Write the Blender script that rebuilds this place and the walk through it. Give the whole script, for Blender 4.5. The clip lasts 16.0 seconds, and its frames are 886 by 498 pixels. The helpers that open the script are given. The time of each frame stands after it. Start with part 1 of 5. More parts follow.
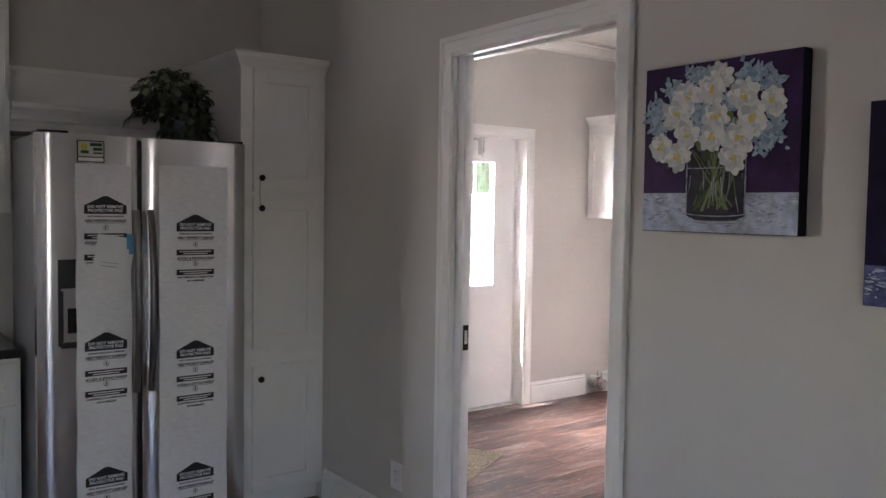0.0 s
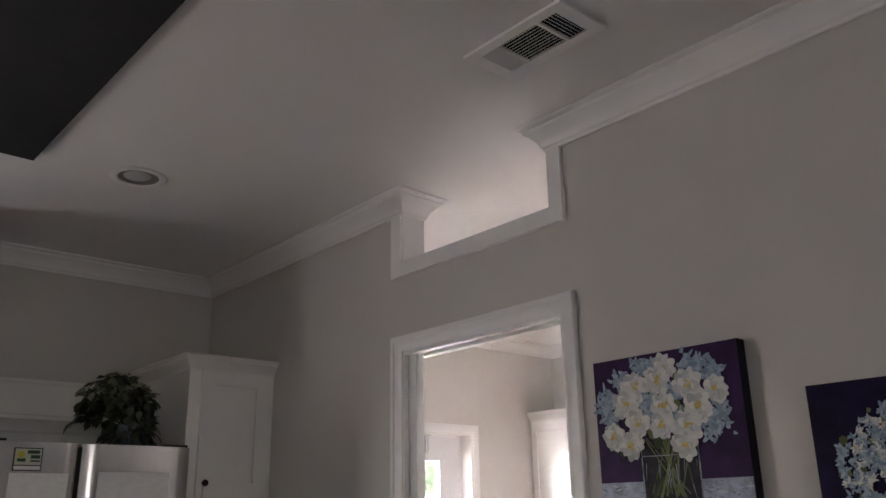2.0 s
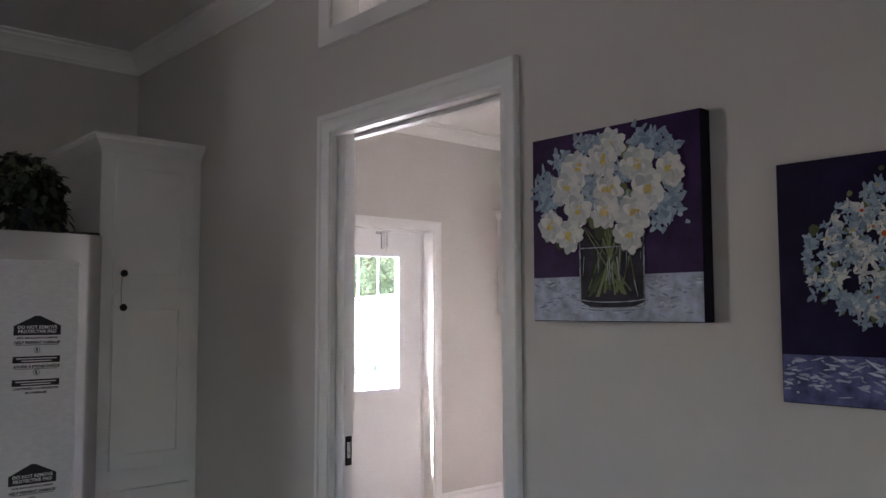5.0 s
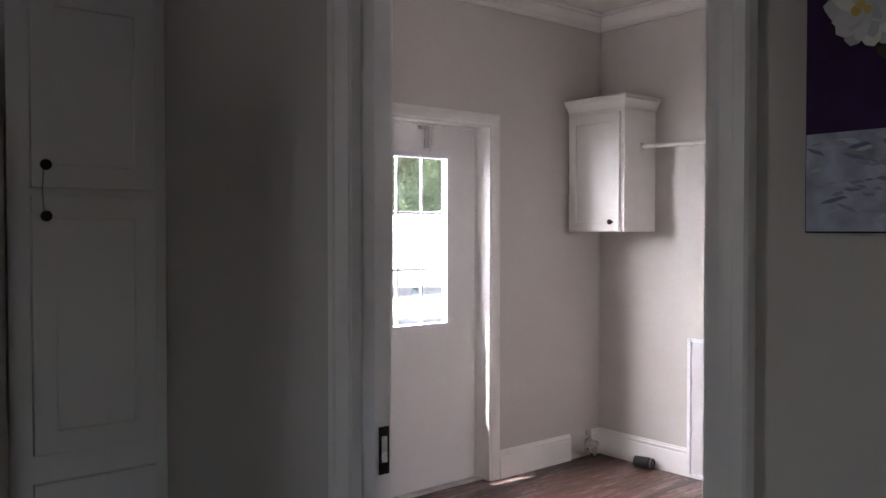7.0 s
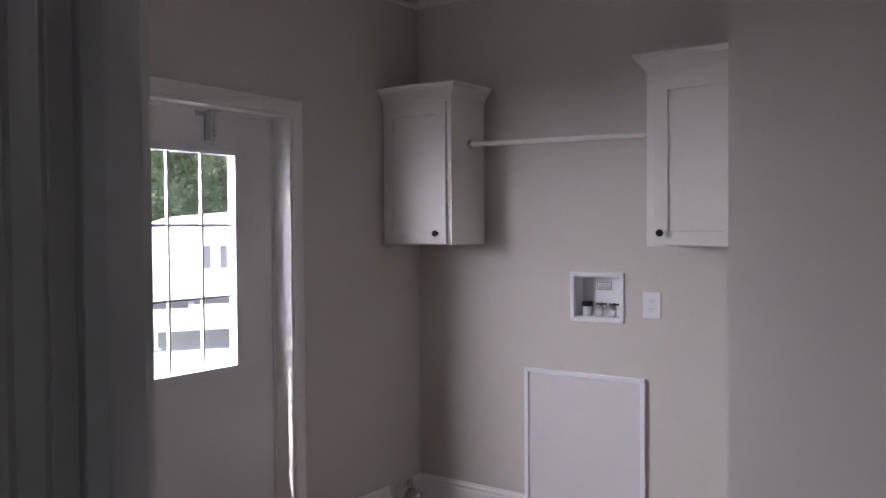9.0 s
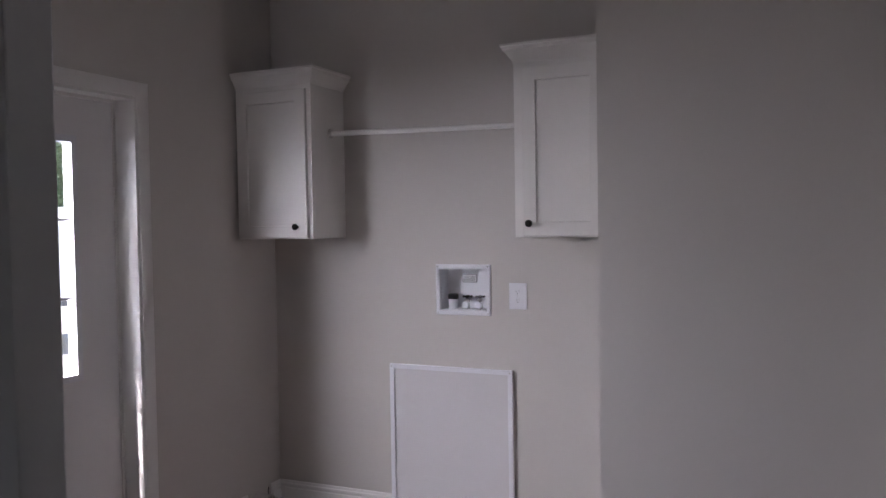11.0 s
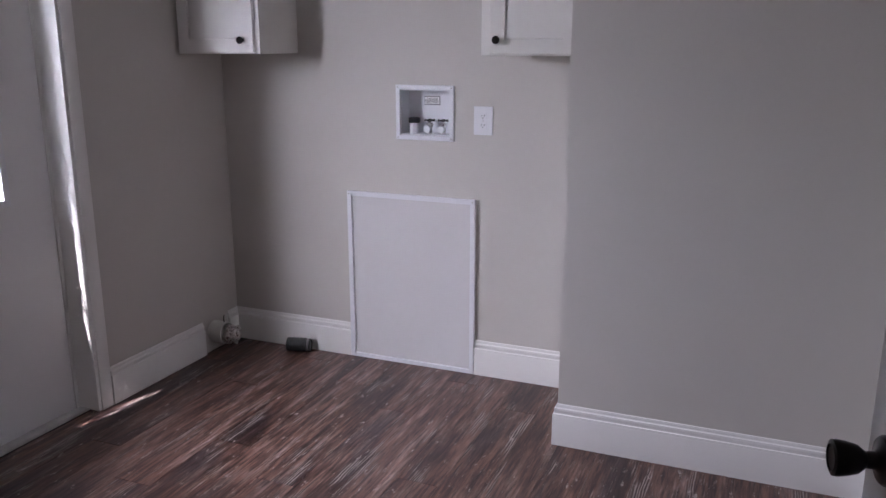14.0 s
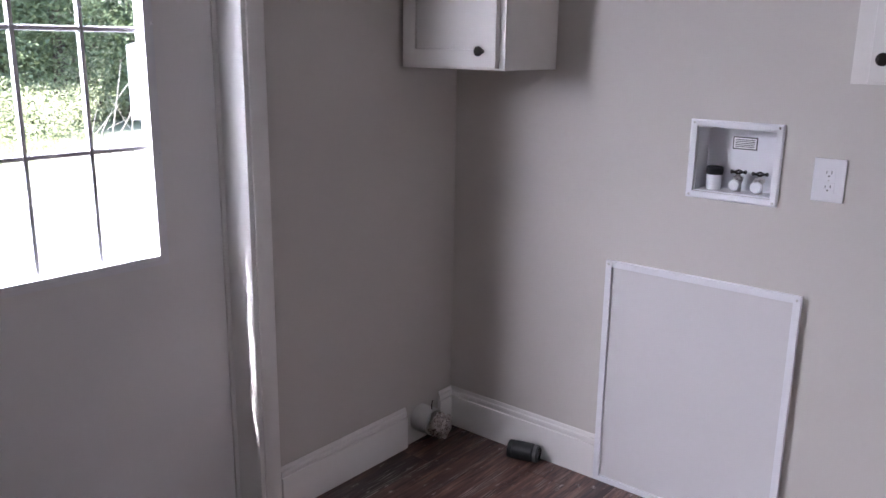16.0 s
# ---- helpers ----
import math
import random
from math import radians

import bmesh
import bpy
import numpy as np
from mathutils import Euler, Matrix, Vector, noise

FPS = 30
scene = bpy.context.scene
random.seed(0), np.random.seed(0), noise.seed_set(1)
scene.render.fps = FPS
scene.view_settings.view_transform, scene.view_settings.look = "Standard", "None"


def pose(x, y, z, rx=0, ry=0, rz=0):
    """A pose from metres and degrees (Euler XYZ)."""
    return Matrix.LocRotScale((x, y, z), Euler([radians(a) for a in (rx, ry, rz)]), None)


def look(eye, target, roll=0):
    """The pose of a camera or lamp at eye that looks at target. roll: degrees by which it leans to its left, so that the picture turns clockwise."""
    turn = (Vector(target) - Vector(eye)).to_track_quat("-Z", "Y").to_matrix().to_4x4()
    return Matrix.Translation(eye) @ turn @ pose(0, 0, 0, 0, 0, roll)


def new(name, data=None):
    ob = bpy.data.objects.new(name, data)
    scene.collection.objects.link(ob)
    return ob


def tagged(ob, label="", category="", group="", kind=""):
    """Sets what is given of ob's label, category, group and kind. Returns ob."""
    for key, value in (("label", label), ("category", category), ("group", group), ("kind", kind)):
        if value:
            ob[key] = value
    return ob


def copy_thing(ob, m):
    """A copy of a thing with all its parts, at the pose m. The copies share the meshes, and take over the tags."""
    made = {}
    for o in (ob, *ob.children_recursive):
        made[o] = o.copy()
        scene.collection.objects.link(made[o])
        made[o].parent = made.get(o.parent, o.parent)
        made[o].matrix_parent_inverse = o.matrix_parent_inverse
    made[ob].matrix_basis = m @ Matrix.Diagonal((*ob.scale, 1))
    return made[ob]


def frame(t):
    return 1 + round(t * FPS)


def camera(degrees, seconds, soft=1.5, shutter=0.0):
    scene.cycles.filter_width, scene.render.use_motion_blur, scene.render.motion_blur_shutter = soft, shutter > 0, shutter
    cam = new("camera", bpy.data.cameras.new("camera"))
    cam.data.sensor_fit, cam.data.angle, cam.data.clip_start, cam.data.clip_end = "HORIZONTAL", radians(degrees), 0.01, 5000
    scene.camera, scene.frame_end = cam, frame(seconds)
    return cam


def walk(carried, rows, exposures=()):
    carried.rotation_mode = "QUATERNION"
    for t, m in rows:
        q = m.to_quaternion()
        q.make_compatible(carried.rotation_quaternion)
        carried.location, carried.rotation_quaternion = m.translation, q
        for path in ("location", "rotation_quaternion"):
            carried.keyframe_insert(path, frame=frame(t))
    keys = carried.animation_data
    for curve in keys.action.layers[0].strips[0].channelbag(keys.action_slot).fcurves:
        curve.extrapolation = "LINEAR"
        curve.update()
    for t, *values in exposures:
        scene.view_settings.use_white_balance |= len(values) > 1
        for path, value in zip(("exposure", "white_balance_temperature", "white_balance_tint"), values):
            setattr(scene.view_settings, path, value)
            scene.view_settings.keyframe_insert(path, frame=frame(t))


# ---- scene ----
cam = camera(56.7, 16.0)
PATH = [
    (0, (0.022, -0.489, 1.482), (1.219, 1.11, 1.382), 0.9),
    (0.5, (-0.04, -0.51, 1.48), (1.189, 1.066, 1.559), 0.4),
    (1, (-0.077, -0.514, 1.471), (1.181, 0.987, 1.876), -0.2),
    (1.5, (-0.089, -0.505, 1.46), (1.161, 0.926, 2.085), -1.1),
    (2, (-0.075, -0.493, 1.459), (1.187, 0.933, 2.072), -1.1),
    (2.5, (-0.061, -0.489, 1.455), (1.243, 0.961, 1.902), -0.7),
    (3, (-0.049, -0.501, 1.454), (1.288, 0.97, 1.669), -0.1),
    (3.2, (-0.031, -0.505, 1.453), (1.299, 0.973, 1.659), 0.1),
    (5.3, (0.441, -0.211, 1.454), (1.775, 1.275, 1.568), -0.3),
    (5.5, (0.497, -0.103, 1.461), (1.829, 1.389, 1.504), -0.0),
    (6, (0.645, 0.131, 1.459), (1.957, 1.639, 1.418), 0.0),
    (6.5, (0.883, 0.39, 1.437), (2.165, 1.925, 1.389), -0.1),
    (7, (1.053, 0.654, 1.427), (2.323, 2.198, 1.382), 0.0),
    (7.5, (1.129, 0.905, 1.461), (2.441, 2.415, 1.421), 0.0),
    (8, (1.317, 1.09, 1.485), (2.744, 2.491, 1.431), -0.4),
    (8.5, (1.515, 1.245, 1.498), (3.026, 2.554, 1.442), -0.6),
    (9, (1.592, 1.374, 1.503), (3.221, 2.532, 1.452), -0.4),
    (9.5, (1.636, 1.532, 1.509), (3.37, 2.527, 1.46), -0.5),
    (9.7, (1.64, 1.568, 1.508), (3.414, 2.489, 1.455), -0.5),
    (11.8, (1.6, 1.544, 1.472), (3.44, 2.322, 1.375), -0.9),
    (12, (1.588, 1.539, 1.468), (3.427, 2.311, 1.32), -0.7),
    (12.5, (1.595, 1.5245, 1.461), (3.408, 2.268, 1.078), -0.4),
    (13, (1.611, 1.5265, 1.464), (3.414, 2.246, 0.99), -0.3),
    (13.5, (1.675, 1.507, 1.484), (3.477, 2.231, 1.005), -0.3),
    (14, (1.868, 1.59, 1.471), (3.663, 2.325, 0.981), -0.0),
    (14.5, (2.064, 1.719, 1.497), (3.848, 2.483, 1.014), 0.0),
    (15, (2.282, 1.837, 1.5), (4.034, 2.667, 1.007), -0.1),
    (15.5, (2.54, 1.964, 1.499), (4.147, 3.049, 1.008), 0.2),
    (16, (2.754, 2.154, 1.497), (4.255, 3.383, 1.013), 0.8),
]
EXPOSURE = [(0.0, 4.55, 6550, 22), (0.5, 4.45, 6550, 22), (1.5, 4.45, 6700, 22), (2.5, 4.85, 6600, 21), (3.2, 4.85, 6500, 21), (5.5, 4.05, 6350, 22), (6.5, 3.6, 6350, 23), (7.0, 3.3, 6400, 23), (7.5, 3.0, 6400, 23), (8.0, 2.8, 6350, 24), (8.5, 2.55, 6250, 24), (9.5, 1.9, 6200, 24), (12.0, 2.1, 6100, 25), (14.5, 2.28, 5950, 25), (16.0, 2.45, 5950, 25)]
walk(cam, [(t, look(eye, target, roll)) for t, eye, target, roll in PATH], EXPOSURE)

# ---- world and sun ----
SUN_TO = Vector((0.45, -0.12, -1.0)).normalized()
world = bpy.data.worlds.new("sky")
scene.world = world
world.use_nodes = True
wn = world.node_tree.nodes
sky = wn.new("ShaderNodeTexSky")
sky.sky_type = "NISHITA"
sky.sun_disc = False
sky.sun_elevation = math.asin(-SUN_TO.z)
sky.sun_rotation = math.atan2(-SUN_TO.x, -SUN_TO.y)
wn["Background"].inputs["Strength"].default_value = 0.15
world.node_tree.links.new(sky.outputs["Color"], wn["Background"].inputs["Color"])
sun_data = bpy.data.lights.new("sun", "SUN")
sun_data.energy = 5.0
sun_data.angle = radians(0.55)
sun_data.color = (1.0, 0.95, 0.88)
sun = new("sun", sun_data)
sun.matrix_world = look((0, 0, 20), Vector((0, 0, 20)) + SUN_TO)

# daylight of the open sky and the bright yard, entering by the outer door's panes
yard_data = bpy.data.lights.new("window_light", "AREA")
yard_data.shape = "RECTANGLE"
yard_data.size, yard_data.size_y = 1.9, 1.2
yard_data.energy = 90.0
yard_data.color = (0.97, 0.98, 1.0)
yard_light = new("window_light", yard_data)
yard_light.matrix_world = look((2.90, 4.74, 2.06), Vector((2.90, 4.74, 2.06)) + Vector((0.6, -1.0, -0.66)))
# daylight in the opening of the kitchen window
kitchen_data = bpy.data.lights.new("kitchen_window_light", "AREA")
kitchen_data.shape = "RECTANGLE"
kitchen_data.size, kitchen_data.size_y = 0.95, 0.82
kitchen_data.energy = 0.85
kitchen_data.color = (1.0, 0.97, 0.93)
kitchen_light = new("kitchen_window_light", kitchen_data)
kitchen_light.matrix_world = look((-1.375, 4.05, 1.54), (-1.375, 3.0, 1.54))

# ---- plan, in metres ----
CEIL = 2.78
WX0, WX1 = 2.0, 2.11          # partition between kitchen and laundry
DY0, DY1, DH = 1.258, 2.107, 2.090   # pocket doorway
TY0, TY1, TZ = 1.273, 2.108, 2.470  # opening above it
KN = 3.9                      # kitchen north wall
LN = 4.075                    # laundry north wall
LE = 5.165                    # laundry east wall
BX, BY = 4.648, 2.265         # closet corner that juts into the laundry
LS = 1.2                      # laundry south wall
OUT = 4.215                    # outer face of the house


# ---- materials ----
def nodes_of(name):
    m = bpy.data.materials.new(name)
    m.use_nodes = True
    nt = m.node_tree
    return m, nt, nt.nodes["Principled BSDF"]


def ramp(nt, fac, stops):
    r = nt.nodes.new("ShaderNodeValToRGB")
    while len(r.color_ramp.elements) < len(stops):
        r.color_ramp.elements.new(0.5)
    for e, (p, c) in zip(r.color_ramp.elements, stops):
        e.position, e.color = p, (*c, 1)
    nt.links.new(fac, r.inputs["Fac"])
    return r.outputs["Color"]


def noise_node(nt, scale, detail=3.0, rough=0.55, stretch=None, offset=None, coord="Object"):
    tc = nt.nodes.new("ShaderNodeTexCoord")
    mp = nt.nodes.new("ShaderNodeMapping")
    nt.links.new(tc.outputs[coord], mp.inputs["Vector"])
    if stretch:
        mp.inputs["Scale"].default_value = stretch
    if offset is not None:
        nt.links.new(offset, mp.inputs["Location"])
    n = nt.nodes.new("ShaderNodeTexNoise")
    n.inputs["Scale"].default_value = scale
    n.inputs["Detail"].default_value = detail
    n.inputs["Roughness"].default_value = rough
    nt.links.new(mp.outputs["Vector"], n.inputs["Vector"])
    return n.outputs["Fac"]


def bump(nt, bsdf, height, strength, distance=0.002):
    b = nt.nodes.new("ShaderNodeBump")
    b.inputs["Strength"].default_value = strength
    b.inputs["Distance"].default_value = distance
    nt.links.new(height, b.inputs["Height"])
    nt.links.new(b.outputs["Normal"], bsdf.inputs["Normal"])


def paint(name, color, rough=0.5, vary=0.04, grain=180.0, relief=0.15, blotch=2.5, metal=0.0, stretch=None):
    m, nt, b = nodes_of(name)
    lo = tuple(c * (1 - vary) for c in color)
    hi = tuple(min(1.0, c * (1 + vary)) for c in color)
    b.inputs["Roughness"].default_value = rough
    b.inputs["Metallic"].default_value = metal
    nt.links.new(ramp(nt, noise_node(nt, blotch, 4.0, stretch=stretch), [(0.3, lo), (0.7, hi)]), b.inputs["Base Color"])
    rr = nt.nodes.new("ShaderNodeMapRange")
    rr.inputs["To Min"].default_value = rough - 0.06
    rr.inputs["To Max"].default_value = rough + 0.06
    nt.links.new(noise_node(nt, blotch * 5, 3.0), rr.inputs["Value"])
    nt.links.new(rr.outputs["Result"], b.inputs["Roughness"])
    if relief:
        bump(nt, b, noise_node(nt, grain, 2.0, stretch=stretch), relief)
    return m


def plain(name, color, rough=0.5, metal=0.0):
    m, nt, b = nodes_of(name)
    b.inputs["Base Color"].default_value = (*color, 1)
    b.inputs["Roughness"].default_value = rough
    b.inputs["Metallic"].default_value = metal
    return m


def islands(name, lo, hi, rough=0.6, grain=60.0, relief=0.3):
    """Colour that differs from leaf to leaf or petal to petal."""
    m, nt, b = nodes_of(name)
    g = nt.nodes.new("ShaderNodeNewGeometry")
    nt.links.new(ramp(nt, g.outputs["Random Per Island"], [(0.0, lo), (1.0, hi)]), b.inputs["Base Color"])
    b.inputs["Roughness"].default_value = rough
    bump(nt, b, noise_node(nt, grain, 2.0), relief)
    return m


WALL = paint("greige_wall_paint", (0.60, 0.575, 0.535), 0.62, 0.02, 260.0, 0.10, 1.6)
CEILING = paint("ceiling_paint", (0.80, 0.785, 0.755), 0.75, 0.015, 200.0, 0.12, 1.2)
TRIM = paint("white_trim_paint", (0.84, 0.83, 0.805), 0.36, 0.015, 90.0, 0.05, 3.0)
CABINET = paint("white_cabinet_paint", (0.80, 0.785, 0.75), 0.38, 0.02, 120.0, 0.05, 3.0)
DOORWHITE = paint("white_door_paint", (0.82, 0.815, 0.81), 0.42, 0.025, 140.0, 0.08, 2.0)
PLASTIC = paint("white_plastic", (0.82, 0.83, 0.86), 0.35, 0.01, 200.0, 0.02, 4.0)
PANELMAT = paint("access_panel_board", (0.70, 0.69, 0.69), 0.55, 0.02, 160.0, 0.06, 2.0)
BLACKMETAL = paint("oil_rubbed_bronze", (0.018, 0.015, 0.013), 0.32, 0.25, 80.0, 0.05, 30.0, 0.7)
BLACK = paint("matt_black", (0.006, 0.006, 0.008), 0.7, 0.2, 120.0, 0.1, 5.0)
DARK = plain("dark_void", (0.012, 0.012, 0.012), 0.9)
CHROME = paint("brushed_metal", (0.62, 0.61, 0.60), 0.28, 0.06, 60.0, 0.05, 20.0, 1.0)
COUNTER = paint("dark_granite", (0.02, 0.019, 0.018), 0.25, 0.5, 300.0, 0.03, 140.0)
SPLASH = paint("grey_backsplash", (0.30, 0.30, 0.31), 0.3, 0.06, 40.0, 0.08, 8.0)


def steel_material():
    m, nt, b = nodes_of("stainless_steel")
    b.inputs["Metallic"].default_value = 1.0
    nt.links.new(ramp(nt, noise_node(nt, 2.0, 3.0, stretch=(2, 2, 1)), [(0.3, (0.64, 0.64, 0.65)), (0.7, (0.72, 0.72, 0.73))]), b.inputs["Base Color"])
    rr = nt.nodes.new("ShaderNodeMapRange")
    rr.inputs["To Min"].default_value = 0.20
    rr.inputs["To Max"].default_value = 0.30
    nt.links.new(noise_node(nt, 5.0, 4.0, stretch=(40, 40, 1)), rr.inputs["Value"])
    nt.links.new(rr.outputs["Result"], b.inputs["Roughness"])
    bump(nt, b, noise_node(nt, 8.0, 3.0, stretch=(60, 60, 1)), 0.03, 0.0005)
    return m


STEEL = steel_material()


def foam_material():
    m, nt, b = nodes_of("white_packing_foam")
    nt.links.new(ramp(nt, noise_node(nt, 60.0, 4.0, stretch=(0.5, 1, 1.5)), [(0.3, (0.76, 0.76, 0.76)), (0.7, (0.86, 0.86, 0.86))]), b.inputs["Base Color"])
    b.inputs["Roughness"].default_value = 0.7
    bump(nt, b, noise_node(nt, 70.0, 4.0, stretch=(0.4, 1, 1.6)), 0.5, 0.003)
    return m


FOAM = foam_material()


def blend(nt, kind, fac, a, b):
    """Mixes two colours; fac is a number or a socket."""
    m = nt.nodes.new("ShaderNodeMix")
    m.data_type, m.blend_type = "RGBA", kind
    if isinstance(fac, float):
        m.inputs["Factor"].default_value = fac
    else:
        nt.links.new(fac, m.inputs["Factor"])
    nt.links.new(a, m.inputs["A"])
    nt.links.new(b, m.inputs["B"])
    return m.outputs["Result"]


def plank_material():
    m, nt, b = nodes_of("rustic_vinyl_plank")
    info = nt.nodes.new("ShaderNodeObjectInfo")
    mul = nt.nodes.new("ShaderNodeMath")
    mul.operation = "MULTIPLY"
    mul.inputs[1].default_value = 37.0
    nt.links.new(info.outputs["Random"], mul.inputs[0])
    off = mul.outputs["Value"]
    streak = noise_node(nt, 2.2, 6.0, 0.66, (1.3, 9, 1), off)
    fine = noise_node(nt, 6.0, 6.0, 0.68, (1.1, 17, 1), off)
    tone = noise_node(nt, 2.2, 3.0, 0.5, (0.9, 3.5, 1), off)
    base = ramp(nt, streak, [(0.30, (0.026, 0.016, 0.015)), (0.42, (0.072, 0.041, 0.033)), (0.52, (0.115, 0.068, 0.054)), (0.60, (0.15, 0.110, 0.096)), (0.72, (0.24, 0.20, 0.185))])
    base = blend(nt, "MULTIPLY", 1.0, base, ramp(nt, tone, [(0.34, (0.40, 0.39, 0.45)), (0.5, (0.92, 0.78, 0.73)), (0.66, (1.2, 1.12, 1.1))]))
    base = blend(nt, "MULTIPLY", 0.9, base, ramp(nt, fine, [(0.36, (0.25, 0.22, 0.22)), (0.48, (1, 1, 1)), (0.62, (1.9, 1.85, 1.8))]))
    # cathedral grain in some stretches
    tc = nt.nodes.new("ShaderNodeTexCoord")
    mp = nt.nodes.new("ShaderNodeMapping")
    mp.inputs["Scale"].default_value = (0.22, 1.0, 1.0)
    nt.links.new(tc.outputs["Object"], mp.inputs["Vector"])
    nt.links.new(off, mp.inputs["Location"])
    wave = nt.nodes.new("ShaderNodeTexWave")
    wave.bands_direction = "Y"
    wave.inputs["Scale"].default_value = 34.0
    wave.inputs["Distortion"].default_value = 9.0
    wave.inputs["Detail"].default_value = 2.5
    wave.inputs["Detail Scale"].default_value = 0.7
    nt.links.new(mp.outputs["Vector"], wave.inputs["Vector"])
    lines = ramp(nt, wave.outputs["Fac"], [(0.35, (0.035, 0.022, 0.02)), (0.6, (0.22, 0.18, 0.165)), (0.85, (0.42, 0.37, 0.34))])
    where = ramp(nt, noise_node(nt, 2.0, 5.0, 0.65, (1.3, 7.5, 1), off), [(0.56, (0, 0, 0)), (0.66, (0.8, 0.8, 0.8))])
    base = blend(nt, "MIX", where, base, lines)
    # pale scuffs and specks
    scuff = ramp(nt, noise_node(nt, 26.0, 6.0, 0.75, (0.6, 1.6, 1), off), [(0.61, (0, 0, 0)), (0.67, (0.9, 0.9, 0.9))])
    pale = nt.nodes.new("ShaderNodeRGB")
    pale.outputs[0].default_value = (0.46, 0.41, 0.38, 1)
    base = blend(nt, "MIX", scuff, base, pale.outputs[0])
    nt.links.new(base, b.inputs["Base Color"])
    rr = nt.nodes.new("ShaderNodeMapRange")
    rr.inputs["To Min"].default_value = 0.28
    rr.inputs["To Max"].default_value = 0.46
    nt.links.new(streak, rr.inputs["Value"])
    nt.links.new(rr.outputs["Result"], b.inputs["Roughness"])
    bump(nt, b, fine, 0.25, 0.0015)
    return m


PLANK = plank_material()


def pane_material():
    m = bpy.data.materials.new("window_glass")
    m.use_nodes = True
    nt = m.node_tree
    nt.nodes.remove(nt.nodes["Principled BSDF"])
    tr = nt.nodes.new("ShaderNodeBsdfTransparent")
    tr.inputs["Color"].default_value = (0.93, 0.95, 0.94, 1)
    gl = nt.nodes.new("ShaderNodeBsdfGlossy")
    gl.inputs["Roughness"].default_value = 0.02
    fr = nt.nodes.new("ShaderNodeFresnel")
    fr.inputs["IOR"].default_value = 1.45
    mx = nt.nodes.new("ShaderNodeMixShader")
    nt.links.new(fr.outputs["Fac"], mx.inputs["Fac"])
    nt.links.new(tr.outputs["BSDF"], mx.inputs[1])
    nt.links.new(gl.outputs["BSDF"], mx.inputs[2])
    nt.links.new(mx.outputs["Shader"], nt.nodes["Material Output"].inputs["Surface"])
    return m


PANE = pane_material()


# ---- mesh helpers ----
def box(bm, x0, x1, y0, y1, z0, z1, bevel=0.0, m=None):
    r = bmesh.ops.create_cube(bm, size=1.0)
    vs = r["verts"]
    for v in vs:
        v.co = Vector((x0 + (v.co.x + 0.5) * (x1 - x0), y0 + (v.co.y + 0.5) * (y1 - y0), z0 + (v.co.z + 0.5) * (z1 - z0)))
    if bevel:
        es = {e for v in vs for e in v.link_edges}
        r2 = bmesh.ops.bevel(bm, geom=list(es), offset=bevel, segments=2, affect="EDGES", profile=0.7)
        vs = list({v for f in r2["faces"] for v in f.verts} | {v for v in vs if v.is_valid})
    if m is not None:
        bmesh.ops.transform(bm, matrix=m, verts=vs)
    return vs


def boxes(*specs, bevel=0.0):
    bm = bmesh.new()
    for s in specs:
        box(bm, *s, bevel=bevel)
    return bm


def lathe(profile, m=None, segments=24, bm=None):
    """Turns (radius, height) pairs round the z axis."""
    bm = bm or bmesh.new()
    rings = []
    for r, h in profile:
        rings.append([bm.verts.new((r * math.cos(2 * math.pi * k / segments), r * math.sin(2 * math.pi * k / segments), h)) for k in range(segments)])
    for a, b in zip(rings, rings[1:]):
        for k in range(segments):
            bm.faces.new((a[k], a[(k + 1) % segments], b[(k + 1) % segments], b[k]))
    for ring, end in ((rings[0], True), (rings[-1], False)):
        bm.faces.new(ring[::-1] if end else ring)
    if m is not None:
        bmesh.ops.transform(bm, matrix=m, verts=[v for ring in rings for v in ring])
    return bm


def tube(points, radius, segments=10, bm=None, taper=None):
    bm = bm or bmesh.new()
    pts = [Vector(p) for p in points]
    rings = []
    for i, p in enumerate(pts):
        d = (pts[min(i + 1, len(pts) - 1)] - pts[max(i - 1, 0)]).normalized()
        side = d.cross(Vector((0, 0, 1)) if abs(d.z) < 0.9 else Vector((1, 0, 0))).normalized()
        up = side.cross(d)
        r = radius if taper is None else radius + (taper - radius) * i / (len(pts) - 1)
        rings.append([bm.verts.new(p + r * (math.cos(a) * side + math.sin(a) * up)) for a in (2 * math.pi * k / segments for k in range(segments))])
    for a, b in zip(rings, rings[1:]):
        for k in range(segments):
            bm.faces.new((a[k], a[(k + 1) % segments], b[(k + 1) % segments], b[k]))
    bm.faces.new(rings[0][::-1])
    bm.faces.new(rings[-1])
    return bm


